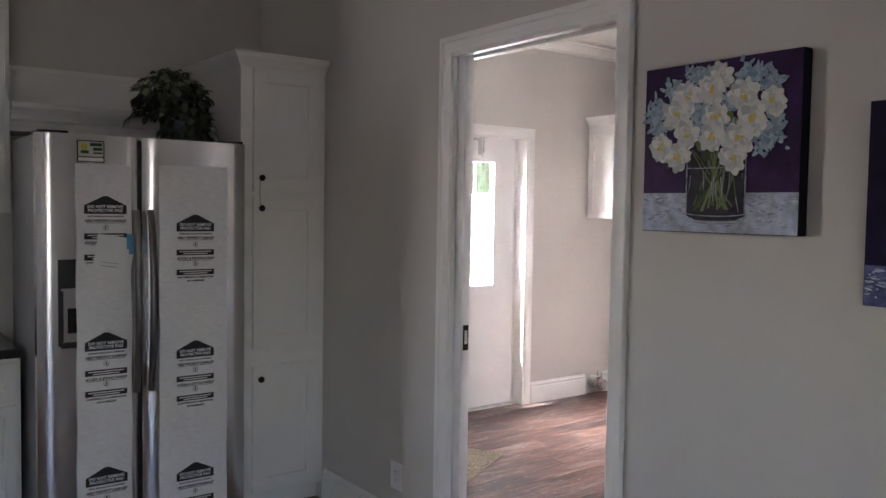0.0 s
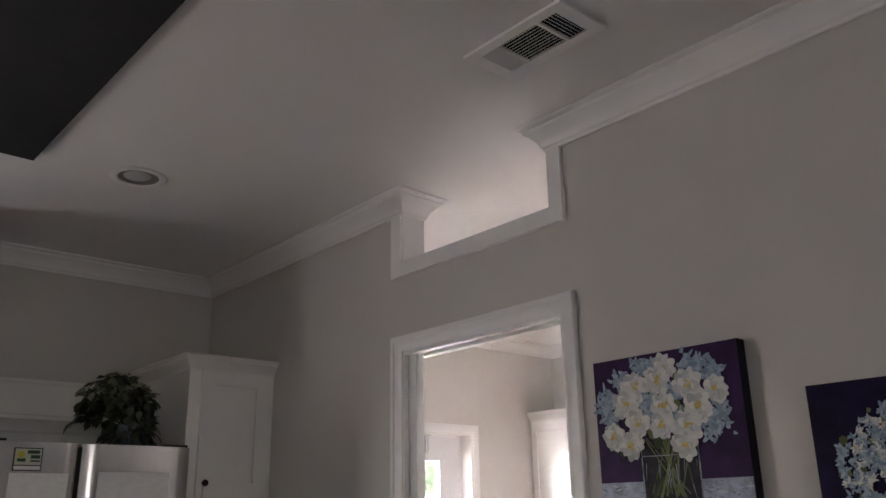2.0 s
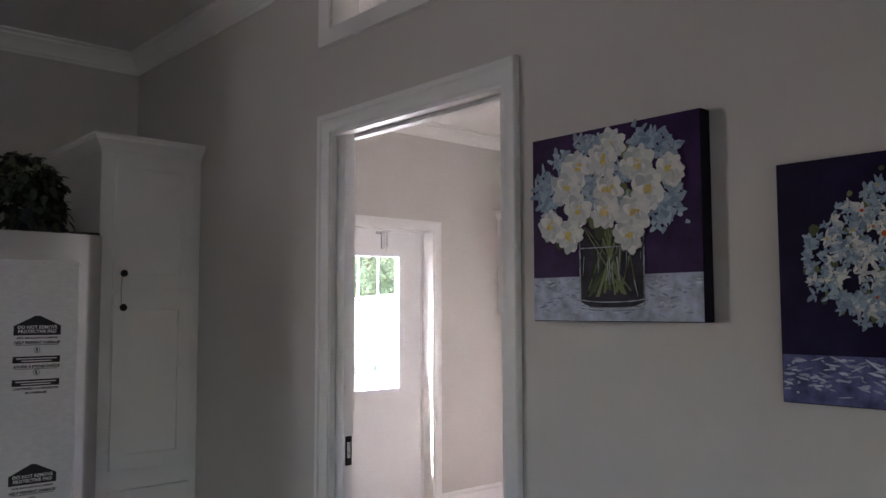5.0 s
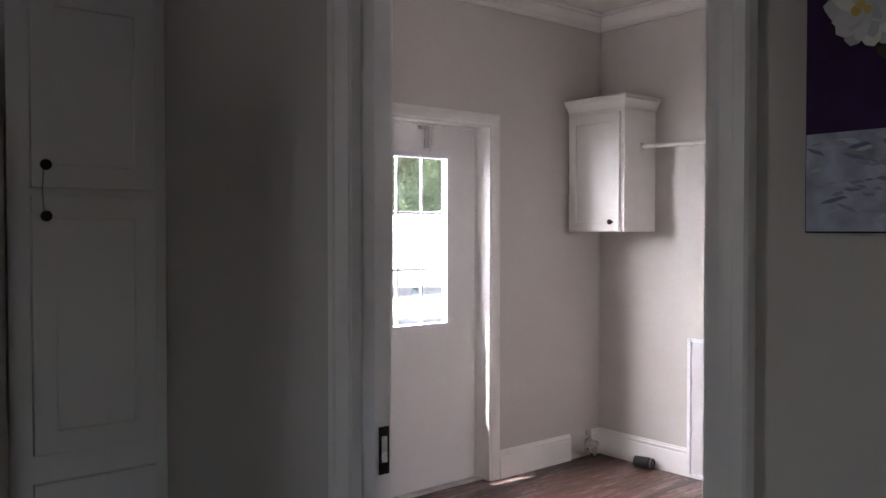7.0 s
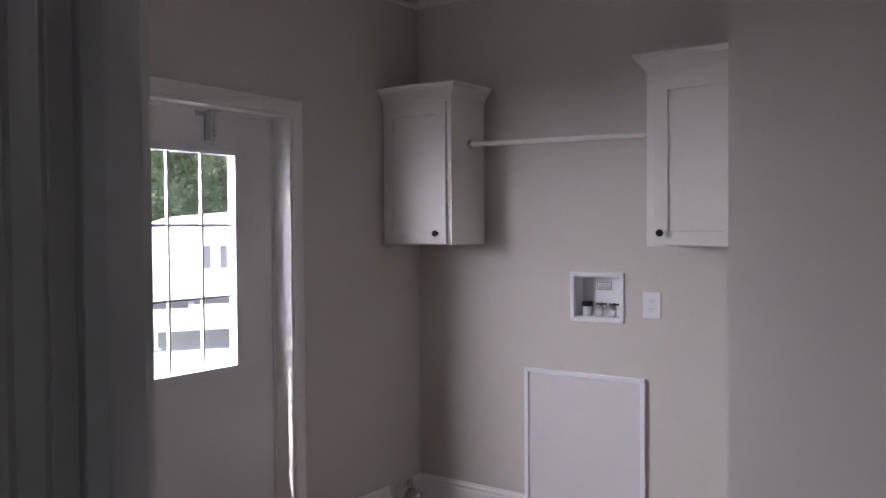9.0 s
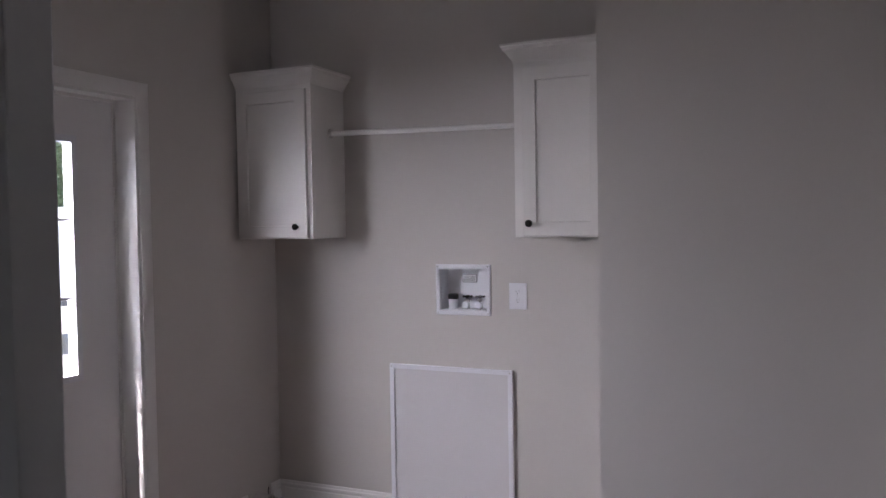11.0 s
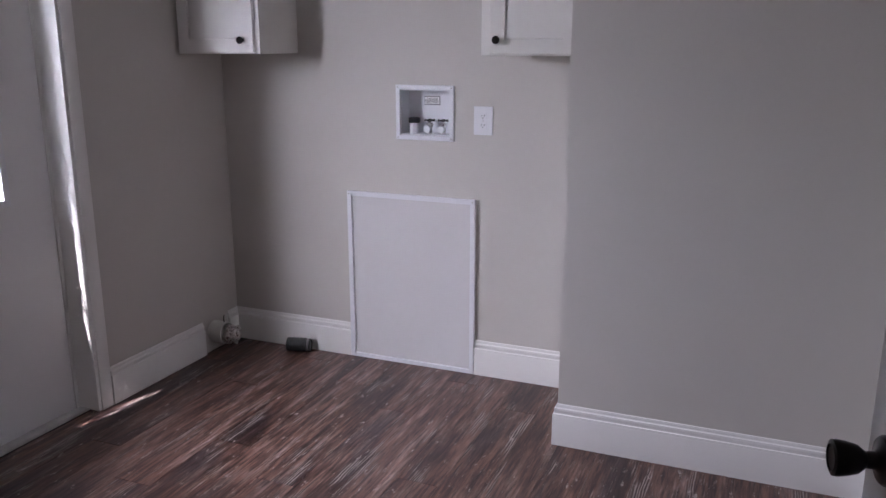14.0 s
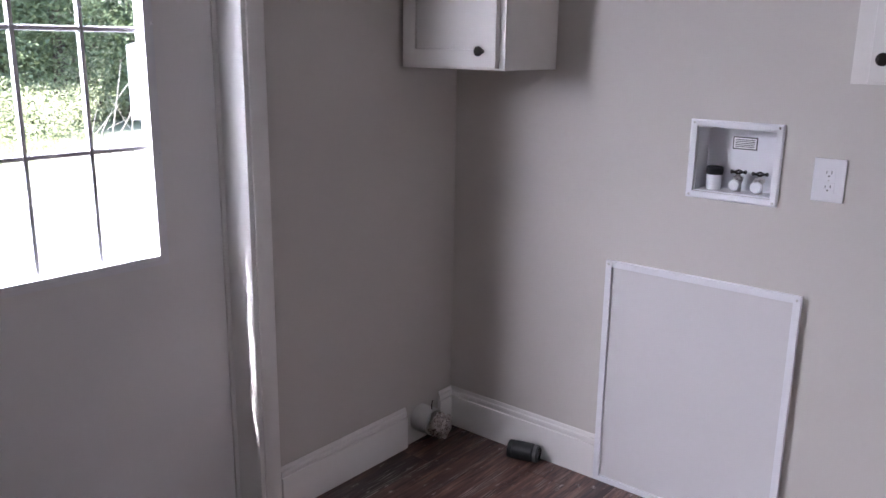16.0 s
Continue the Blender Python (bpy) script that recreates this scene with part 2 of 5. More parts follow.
def sweep(path, profile, place, closed=False, bm=None):
    """Carries a profile of (offset to the left of the path, second coordinate) along a path of axis-parallel runs, mitred at the corners."""
    bm = bm or bmesh.new()
    n = len(path)
    pts = [Vector(p) for p in path]
    dirs = [(pts[(i + 1) % n] - pts[i]).normalized() for i in range(n if closed else n - 1)]
    rings = []
    for i, p in enumerate(pts):
        near = [dirs[i - 1], dirs[i]] if closed or 0 < i < n - 1 else [dirs[0] if i == 0 else dirs[-1]]
        normals = [Vector((-d.y, d.x)) for d in near]
        off = normals[0] if len(normals) == 1 or (normals[0] - normals[1]).length < 1e-6 else normals[0] + normals[1]
        rings.append([bm.verts.new(place(p.x + o * off.x, p.y + o * off.y, d)) for o, d in profile])
    k = len(profile)
    runs = list(zip(rings, rings[1:])) + ([(rings[-1], rings[0])] if closed else [])
    for a, b in runs:
        for j in range(k):
            bm.faces.new((a[j], a[(j + 1) % k], b[(j + 1) % k], b[j]))
    if not closed:
        bm.faces.new(rings[0])
        bm.faces.new(rings[-1][::-1])
    return bm


def mesh_of(name, bm, material, smooth=False):
    bmesh.ops.recalc_face_normals(bm, faces=bm.faces[:])
    me = bpy.data.meshes.new(name)
    bm.to_mesh(me)
    bm.free()
    me.materials.append(material)
    if smooth:
        me.shade_smooth()
        me.set_sharp_from_angle(angle=radians(38))
    return me


def structure(name, bm, material, label="", smooth=False):
    return tagged(new(name, mesh_of(name, bm, material, smooth)), label=label, kind="structure")


def thing(name, base, label, category, group=""):
    e = new(name)
    e.empty_display_size = 0.05
    e.location = base
    return tagged(e, label=label, category=category, group=group)


def part(name, bm, material, parent, label="", smooth=False, world=True):
    """One mesh part under a thing or a part; its bmesh is given in world coordinates, or local ones with world=False."""
    top = parent
    while top.parent:
        top = top.parent
    if world:
        bmesh.ops.translate(bm, vec=-Vector(top.location), verts=bm.verts[:])
    ob = new(name, mesh_of(name, bm, material, smooth))
    ob.parent = parent
    return tagged(ob, label=label) if label else ob


def solid(name, bm, material, label, category, base=None, group="", smooth=False):
    """A thing of one mesh, its origin moved to its base."""
    if base is None:
        lo = [min(v.co[i] for v in bm.verts) for i in range(3)]
        hi = [max(v.co[i] for v in bm.verts) for i in range(3)]
        base = Vector(((lo[0] + hi[0]) / 2, (lo[1] + hi[1]) / 2, lo[2]))
    bmesh.ops.translate(bm, vec=-Vector(base), verts=bm.verts[:])
    ob = new(name, mesh_of(name, bm, material, smooth))
    ob.location = base
    return tagged(ob, label=label, category=category, group=group)


def lettering(text, size, m, align="CENTER", slant=0.0, bold=0.0):
    """A bmesh of text in the built-in font, thin, at the pose m."""
    cu = bpy.data.curves.new("lettering", "FONT")
    cu.body, cu.size, cu.align_x, cu.shear, cu.offset, cu.extrude = text, size, align, slant, bold, 0.0002
    cu.resolution_u = 2
    ob = bpy.data.objects.new("lettering", cu)
    me = bpy.data.meshes.new_from_object(ob)
    bm = bmesh.new()
    bm.from_mesh(me)
    bmesh.ops.transform(bm, matrix=m, verts=bm.verts[:])
    bpy.data.objects.remove(ob)
    bpy.data.meshes.remove(me)
    bpy.data.curves.remove(cu)
    return bm


def merge(bm, other):
    me = bpy.data.meshes.new("join")
    other.to_mesh(me)
    other.free()
    bm.from_mesh(me)
    bpy.data.meshes.remove(me)
    return bm


# ---- the large structure ----
structure("floor_kitchen", boxes((-4.7, WX0 + 0.05, -4.2, OUT, -0.06, -0.004)), paint("kitchen_floor_vinyl", (0.12, 0.075, 0.055), 0.42, 0.25, 60.0, 0.1, 4.0), "dark brown vinyl kitchen floor")
structure("subfloor", boxes((WX0 + 0.05, 5.4, -1.2, OUT, -0.06, -0.006)), DARK, "subfloor under the planks")
structure("ceiling", boxes((-4.7, 5.4, -4.2, OUT, CEIL, CEIL + 0.12)), CEILING, "flat white painted ceiling")

# partition with the pocket cavity, the doorway and the opening above it
CAV = 2.98
structure("wall_partition", boxes(
    (WX0, WX1, -4.2, DY0, 0, CEIL),
    (WX0, WX0 + 0.026, DY1, CAV, 0, DH),
    (WX1 - 0.034, WX1, DY1 + 0.016, CAV, 0, DH),
    (WX0, WX1, DY1, CAV, DH, CEIL),
    (WX0, WX1, CAV, OUT, 0, CEIL),
    (WX0, WX1, DY0, DY1, DH, TZ),
    (WX0, WX1, DY0, TY0, TZ, CEIL)), WALL, "greige painted wall with a pocket doorway and a high opening")

KW = (-1.9, -0.85, 1.08, 2.0)   # kitchen window over the counter
structure("wall_kitchen_north", boxes(
    (-4.7, KW[0], KN, OUT, 0, CEIL), (KW[1], WX0, KN, OUT, 0, CEIL),
    (KW[0], KW[1], KN, OUT, 0, KW[2]), (KW[0], KW[1], KN, OUT, KW[3], CEIL)), WALL, "greige painted kitchen wall")
SW = (-2.30, -1.10, 0.58, 1.92)      # window assumed in the unseen south wall, sized for the kitchen's fill light
structure("wall_kitchen_south", boxes(
    (-4.7, SW[0], -4.2, -4.0, 0, CEIL), (SW[1], WX0, -4.2, -4.0, 0, CEIL),
    (SW[0], SW[1], -4.2, -4.0, 0, SW[2]), (SW[0], SW[1], -4.2, -4.0, SW[3], CEIL)), WALL, "greige painted wall with a glazed opening")
structure("wall_kitchen_west", boxes((-4.7, -4.5, -4.0, KN, 0, CEIL)), WALL, "greige painted wall")

EX0, EX1, EZ = 3.21, 4.220, 2.022   # outer doorway
structure("wall_laundry_north", boxes(
    (WX1, EX0, LN, OUT, 0, CEIL), (EX1, 5.4, LN, OUT, 0, CEIL), (EX0, EX1, LN, OUT, EZ, CEIL)), WALL, "greige painted wall round the outer door")
VY0, VY1, VZ0, VZ1 = 2.906, 3.141, 1.073, 1.270   # hole of the washer box
structure("wall_laundry_east", boxes(
    (LE, 5.4, BY, VY0, 0, CEIL), (LE, 5.4, VY1, LN, 0, CEIL), (LE, 5.4, VY0, VY1, 0, VZ0), (LE, 5.4, VY0, VY1, VZ1, CEIL),
    (LE + 0.12, 5.4, VY0, VY1, VZ0, VZ1)), WALL, "greige painted wall of the washer nook")
structure("wall_closet", boxes((BX, 5.4, LS - 0.1, BY, 0, CEIL)), WALL, "greige painted wall jutting into the laundry")
HX0, HX1 = 2.268, 3.053             # doorway in the laundry's south wall
structure("wall_laundry_south", boxes(
    (WX1, HX0, LS - 0.1, LS, 0, CEIL), (HX1, BX, LS - 0.1, LS, 0, CEIL), (HX0, HX1, LS - 0.1, LS, 2.06, CEIL)), WALL, "greige painted wall with a doorway")
structure("wall_hall", boxes((WX1, 5.4, -1.2, -1.1, 0, CEIL), (5.3, 5.4, -1.1, LS - 0.1, 0, CEIL)), WALL, "greige painted wall of the passage behind the door")

# crown, one run round both rooms through the high opening
CROWN = [(o, 1.1 * d) for o, d in [(0, -0.088), (0.010, -0.088), (0.012, -0.078), (0.018, -0.074), (0.020, -0.064), (0.030, -0.050), (0.046, -0.034), (0.062, -0.024),
         (0.064, -0.015), (0.072, -0.012), (0.080, -0.006), (0.080, -0.001), (0, -0.001)]]
structure("trim_crown", sweep([(WX0, -4.0), (WX0, TY0), (WX1, TY0), (WX1, LS), (BX, LS), (BX, BY), (LE, BY), (LE, LN), (WX1, LN), (WX1, TY1),
                               (WX0, TY1), (WX0, KN), (-4.5, KN), (-4.5, -4.0)], CROWN, lambda x, y, d: (x, y, CEIL + d), True), TRIM,
          "white painted crown moulding", True)

# baseboards
BASE = [(0, 0.0), (0.016, 0.0), (0.016, 0.122), (0.0145, 0.126), (0.010, 0.127), (0.010, 0.137), (0.012, 0.140), (0.011, 0.147), (0.006, 0.150), (0.006, 0.156),
        (0.003, 0.163), (0, 0.163)]
PY0, PY1, PZ = 2.784, 3.411, 0.807   # access panel


def baseboard(*path):
    structure("baseboard", sweep(list(path), BASE, lambda x, y, d: (x, y, d)), TRIM, "tall white baseboard with a stepped cap", True)


baseboard((HX1 + 0.07, LS), (BX, LS), (BX, BY), (LE, BY), (LE, PY0 - 0.002))
baseboard((LE, PY1 + 0.002), (LE, LN), (5.08, LN))
baseboard((4.886, LN), (EX1 + 0.063, LN))
baseboard((EX0 - 0.063, LN), (WX1, LN), (WX1, DY1 + 0.07))
baseboard((WX0, -4.0), (WX0, DY0 - 0.065))
baseboard((WX0, DY1 + 0.085), (WX0, 3.12))
baseboard((-4.5, 3.0), (-4.5, -4.0), (SW[0] - 0.1, -4.0))

# casings
CASE = [(0, 0), (0, 0.009), (0.006, 0.012), (0.018, 0.012), (0.022, 0.015), (0.040, 0.016), (0.044, 0.021), (0.060, 0.022), (0.064, 0.018), (0.064, 0)]


def door_casing(name, path, place, profile=CASE):
    structure(name, sweep(path, profile, place), TRIM, "white painted door casing", True)


K_PLACE = lambda u, v, d: (WX0 - d, u, v)
door_casing("trim_doorway", [(DY0, 0), (DY0, DH), (DY1, DH), (DY1, 0)], K_PLACE)
door_casing("trim_doorway", [(DY0 + 0.02, 0), (DY0 + 0.02, DH), (DY1 + 0.022, DH), (DY1 + 0.022, 0)], lambda u, v, d: (WX1 + d, u, v), [(0, 0), (0, 0.009), (0.03, 0.012), (0.06, 0.016), (0.06, 0)])
FLAT = [(0, 0), (0, 0.014), (0.056, 0.018), (0.062, 0.018), (0.062, 0)]
door_casing("trim_opening", [(TY1, CEIL - 0.097), (TY1, TZ), (TY0, TZ), (TY0, CEIL - 0.097)], K_PLACE, FLAT)
THIN = [(0, 0), (0, 0.010), (0.003, 0.012), (0.057, 0.012), (0.06, 0.010), (0.06, 0)]
door_casing("trim_outer_door", [(EX0, 0), (EX0, EZ), (EX1, EZ), (EX1, 0)], lambda u, v, d: (u, LN - d, v), THIN)
door_casing("trim_hall_door", [(HX0, 0), (HX0, 2.06), (HX1, 2.06), (HX1, 0)], lambda u, v, d: (u, LS + d, v), [(0, 0), (0, 0.010), (0.05, 0.016), (0.055, 0.016), (0.055, 0)])

# jamb linings: split jamb of the pocket door, head with its track slot
structure("trim_pocket_jamb", boxes(
    (WX0 - 0.004, WX0 + 0.024, DY1 - 0.006, DY1, 0, DH), (WX1 - 0.028, WX1 + 0.004, DY1 + 0.010, DY1 + 0.016, 0, DH),
    (WX0 - 0.004, WX1 + 0.004, DY0, DY0 + 0.006, 0, DH),
    (WX0 - 0.004, WX0 + 0.030, DY0, DY1, DH - 0.014, DH), (WX1 - 0.030, WX1 + 0.004, DY0, DY1, DH - 0.014, DH)), TRIM, "white split jamb of the pocket door")
structure("trim_opening_lining", boxes((WX0 - 0.004, WX1 + 0.004, TY0, TY1, TZ, TZ + 0.006), (WX0 - 0.004, WX1 + 0.004, TY0, TY0 + 0.006, TZ + 0.006, CEIL - 0.09),
                                       (WX0 - 0.004, WX1 + 0.004, TY1 - 0.006, TY1, TZ + 0.006, CEIL - 0.09)), TRIM, "white lining of the high opening")
structure("trim_outer_jamb", boxes(
    (EX1 - 0.014, EX1, LN - 0.006, OUT, 0, EZ), (EX0, EX0 + 0.014, LN - 0.006, OUT, 0, EZ), (EX0 + 0.014, EX1 - 0.014, LN - 0.006, OUT, EZ - 0.014, EZ),
    (EX1 - 0.054, EX1 - 0.014, 4.1478, 4.1542, 0.012, EZ - 0.014), (EX0 + 0.014, EX0 + 0.068, 4.141, 4.1535, 0.012, EZ - 0.014),
    (EX0 + 0.068, EX1 - 0.054, 4.141, 4.1535, EZ - 0.028, EZ - 0.014)), TRIM, "white jamb lining with door stops")
# added wedge over the hinge-side jamb, slanted so the reveal shows wider and brighter
bm = bmesh.new()
plan = [(EX1 - 0.0155, LN - 0.0055), (EX1 - 0.0142, LN - 0.0055), (EX1 - 0.0142, 4.1476), (EX1 - 0.040, 4.1476)]
low, high = [bm.verts.new((x, y, 0.013)) for x, y in plan], [bm.verts.new((x, y, EZ - 0.0145)) for x, y in plan]
bm.faces.new(low[::-1])
bm.faces.new(high)
for k in range(4):
    bm.faces.new((low[k], low[(k + 1) % 4], high[(k + 1) % 4], high[k]))
structure("trim_jamb_wedge", bm, TRIM, "white wedge added over the jamb on the hinge side")
structure("trim_threshold", boxes((EX0 + 0.014, EX1 - 0.014, 4.115, OUT + 0.03, 0.001, 0.016), bevel=0.003), paint("pale_threshold", (0.55, 0.54, 0.52), 0.45, 0.15, 80, 0.1, 12), "pale painted door threshold")
structure("trim_hall_jamb", boxes((HX0, HX0 + 0.012, LS - 0.1, LS, 0, 2.06), (HX1 - 0.012, HX1, LS - 0.1, LS, 0, 2.06), (HX0, HX1, LS - 0.1, LS, 2.048, 2.06)), TRIM, "white door jamb")


# ---- doors ----
def panel_relief(bm, u0, u1, v0, v1, place, depth=0.007, rim=0.03):
    """A moulded, raised panel: a sunk frame and a raised field. place(u, v, d) with d out of the face."""
    rings = [(0, 0.0), (0.006, -0.001), (0.012, -depth), (0.020, -depth), (rim, -0.001), (rim + 0.006, 0.0)]
    loops = []
    for inset, d in rings:
        loops.append([bm.verts.new(place(u, v, d)) for u, v in ((u0 + inset, v0 + inset), (u1 - inset, v0 + inset), (u1 - inset, v1 - inset), (u0 + inset, v1 - inset))])
    for a, b in zip(loops, loops[1:]):
        for k in range(4):
            bm.faces.new((a[k], a[(k + 1) % 4], b[(k + 1) % 4], b[k]))
    bm.faces.new(loops[-1])


def faced_leaf(bm, w, h, panels, place, thick):
    """A door leaf whose front is cut round its panels."""
    us = sorted({0.0, w, *(p[0] for p in panels), *(p[1] for p in panels)})
    vs = sorted({0.0, h, *(p[2] for p in panels), *(p[3] for p in panels)})
    for u0, u1 in zip(us, us[1:]):
        for v0, v1 in zip(vs, vs[1:]):
            if any(p[0] <= u0 and u1 <= p[1] and p[2] <= v0 and v1 <= p[3] for p in panels):
                continue
            bm.faces.new([bm.verts.new(place(u, v, 0)) for u, v in ((u0, v0), (u1, v0), (u1, v1), (u0, v1))])
    for p in panels:
        panel_relief(bm, *p, place)
    bmesh.ops.remove_doubles(bm, verts=bm.verts[:], dist=1e-5)
    c = [(0, 0), (w, 0), (w, h), (0, h)]
    f = [bm.verts.new(place(u, v, -1e-5)) for u, v in c]
    b = [bm.verts.new(place(u, v, -thick)) for u, v in c]
    for k in range(4):
        bm.faces.new((f[k], f[(k + 1) % 4], b[(k + 1) % 4], b[k]))
    bm.faces.new(b[::-1])


# outer door with nine panes
OD_Y = 4.155
outer_door = thing("outer_door", (3.716, OD_Y + 0.02, 0.016), "white painted outer door with nine small panes", "door")
GX0, GX1, GZ0, GZ1 = 3.466, 3.966, 0.912, 1.827
part("slab", boxes((3.275, GX0, OD_Y, OD_Y + 0.045, 0.018, 2.002), (GX1, 4.170, OD_Y, OD_Y + 0.045, 0.018, 2.002),
                   (GX0, GX1, OD_Y, OD_Y + 0.045, 0.018, GZ0), (GX0, GX1, OD_Y, OD_Y + 0.045, GZ1, 2.002)), DOORWHITE, outer_door)
part("lite_frame", sweep([(GX0, GZ0), (GX0, GZ1), (GX1, GZ1), (GX1, GZ0)], [(-0.006, -0.0195), (-0.006, 0.001), (-0.002, 0.003), (0.014, 0.0035), (0.020, 0.002), (0.020, 0.0005), (0.0, 0.0005)],
                                lambda u, v, d: (u, OD_Y - d, v), True), PLASTIC, outer_door, "white moulded window frame", True)
for i in (1, 2):
    x = GX0 + (GX1 - GX0) * i / 3
    part("muntin", boxes((x - 0.0055, x + 0.0055, OD_Y + 0.0145, OD_Y + 0.0195, GZ0 + 0.006, GZ1 - 0.006), bevel=0.002), PLASTIC, outer_door)
    z = GZ0 + (GZ1 - GZ0) * i / 3
    for k in range(3):
        a, b = GX0 + (GX1 - GX0) * k / 3, GX0 + (GX1 - GX0) * (k + 1) / 3
        part("muntin", boxes((a + (0.006 if k == 0 else 0.0055), b - (0.006 if k == 2 else 0.0055), OD_Y + 0.0150, OD_Y + 0.0192, z - 0.0055, z + 0.0055), bevel=0.002), PLASTIC, outer_door)
part("outer_lite_frame", sweep([(GX0, GZ0), (GX0, GZ1), (GX1, GZ1), (GX1, GZ0)], [(-0.007, 0.0225), (-0.007, 0.030), (-0.003, 0.047), (0.018, 0.047), (0.022, 0.0455), (0.0, 0.0455), (0.0, 0.0225)],
                               lambda u, v, d: (u, OD_Y + d, v), True), PLASTIC, outer_door, "white moulded outside window frame", True)
for i in (1, 2):
    x = GX0 + (GX1 - GX0) * i / 3
    part("outer_muntin", boxes((x - 0.007, x + 0.007, OD_Y + 0.0225, OD_Y + 0.0265, GZ0 + 0.007, GZ1 - 0.007), bevel=0.002), PLASTIC, outer_door)
    z = GZ0 + (GZ1 - GZ0) * i / 3
    for k in range(3):
        a, b = GX0 + (GX1 - GX0) * k / 3, GX0 + (GX1 - GX0) * (k + 1) / 3
        part("outer_muntin", boxes((a + 0.007, b - 0.007, OD_Y + 0.0228, OD_Y + 0.0262, z - 0.007, z + 0.007), bevel=0.002), PLASTIC, outer_door)
for i in range(3):
    for k in range(3):
        a, c = GX0 + (GX1 - GX0) * i / 3, GZ0 + (GZ1 - GZ0) * k / 3
        p = part("pane", boxes((a + 0.001, a + (GX1 - GX0) / 3 - 0.001, OD_Y + 0.0200, OD_Y + 0.0220, c + 0.001, c + (GZ1 - GZ0) / 3 - 0.001)), PANE, outer_door, "clear glass pane")
        p.visible_shadow = False
for x, z in ((GX1 + 0.016, 1.20), (GX1 + 0.016, 1.54), (GX1 + 0.016, 1.0), (GX1 + 0.016, 1.74)):
    part("screw_cap", lathe([(0.0045, 0), (0.0045, 0.002), (0.002, 0.003)], Matrix.Translation((x, OD_Y - 0.0032, z)) @ pose(0, 0, 0, 90), 10), PLASTIC, outer_door)
part("hinge_side_gasket", boxes((4.1705, 4.1755, OD_Y + 0.004, OD_Y + 0.04, 0.02, 1.998)), BLACK, outer_door, "dark weather strip")

# spring door holder at the head of the outer door
holder = thing("door_holder", (3.811, 4.127, 1.848), "zinc spring door chain holder above the glazing", "door hardware")
part("bracket", boxes((3.756, 3.801, 4.143, 4.154, 1.973, 1.993), (3.781, 3.794, 4.129, 4.154, 1.978, 1.988), bevel=0.001), CHROME, holder)
part("strap", boxes((3.801, 3.831, 4.146, 4.154, 1.873, 2.000), bevel=0.001), paint("zinc_plate", (0.55, 0.56, 0.57), 0.4, 0.08, 60, 0.05, 25, 0.8), holder, "pale zinc strap")
coil = [(3.841 + 0.0085 * math.cos(a), 4.137 + 0.0085 * math.sin(a), 1.888 + 0.1 * a / (2 * math.pi * 11)) for a in np.linspace(0, 2 * math.pi * 11, 143)]
part("spring", tube(coil, 0.0021, 5), CHROME, holder, "coiled steel spring", True)
part("top_plate", boxes((3.806, 3.866, 4.121, 4.151, 1.994, 1.998)), CHROME, holder)
part("chain_end", tube([(3.841, 4.139, 1.888), (3.838, 4.141, 1.873), (3.836, 4.145, 1.853)], 0.002, 6), CHROME, holder)

# pocket door, nearly all in its pocket
pocket_door = thing("pocket_door", (2.051, 2.45, 0.01), "white pocket door slid back into the wall", "door")
part("leaf", boxes((2.020, 2.060, 2.051, 2.93, 0.012, 2.082), bevel=0.002), DOORWHITE, pocket_door)
pull = part("edge_pull", boxes((2.028, 2.054, 2.0475, 2.0508, 0.918, 1.018), bevel=0.001), BLACKMETAL, pocket_door, "black edge pull")
part("pull_recess", boxes((2.034, 2.048, 2.0465, 2.0474, 0.943, 0.998), bevel=0.0003), CHROME, pull, "worn metal latch")

# inner door, standing ajar
HINGE = Vector((2.293, 1.258, 0.0))
LATCH = Vector((3.032, 1.439, 0.0))
ALONG = (LATCH - HINGE).normalized()
FACE = Vector((-ALONG.y, ALONG.x, 0))
LEAF_W = (LATCH - HINGE).length
DOOR_M = Matrix(((ALONG.x, FACE.x, 0, HINGE.x), (ALONG.y, FACE.y, 0, HINGE.y), (0, 0, 1, 0.01), (0, 0, 0, 1)))
hall_door = thing("interior_door", (0, 0, 0), "white moulded panel door standing ajar", "door")
hall_door.matrix_world = DOOR_M
pn = []
for a, b in ((0.11, LEAF_W / 2 - 0.05), (LEAF_W / 2 + 0.05, LEAF_W - 0.105)):
    pn += [(a, b, 0.22, 0.862), (a, b, 1.05, 1.62), (a, b, 1.72, 1.92)]
bm = bmesh.new()
faced_leaf(bm, LEAF_W, 2.03, pn, lambda u, v, d: (u, d, v), 0.035)
part("leaf", bm, DOORWHITE, hall_door, world=False)
part("knob", lathe([(0.033, 0.0), (0.033, 0.004), (0.030, 0.008), (0.016, 0.011), (0.012, 0.014), (0.011, 0.026), (0.014, 0.030), (0.019, 0.036), (0.0225, 0.050), (0.0242, 0.062), (0.0232, 0.067), (0.0180, 0.069), (0.017, 0.0665), (0.010, 0.066)],
                   Matrix.Translation((LEAF_W - 0.062, 0.0, 0.937)) @ pose(0, 0, 0, -90), 32), BLACKMETAL, hall_door, "dark bronze tulip door knob", True, world=False)
part("latch_plate", boxes((LEAF_W, LEAF_W + 0.0015, -0.03, -0.005, 0.94, 0.995)), BLACKMETAL, hall_door, world=False)
part("chip", boxes((LEAF_W - 0.012, LEAF_W - 0.006, 0.0, 0.0006, 1.135, 1.141), (LEAF_W - 0.009, LEAF_W - 0.004, 0.0, 0.0006, 1.143, 1.145)), BLACK, hall_door, "chipped paint", world=False)
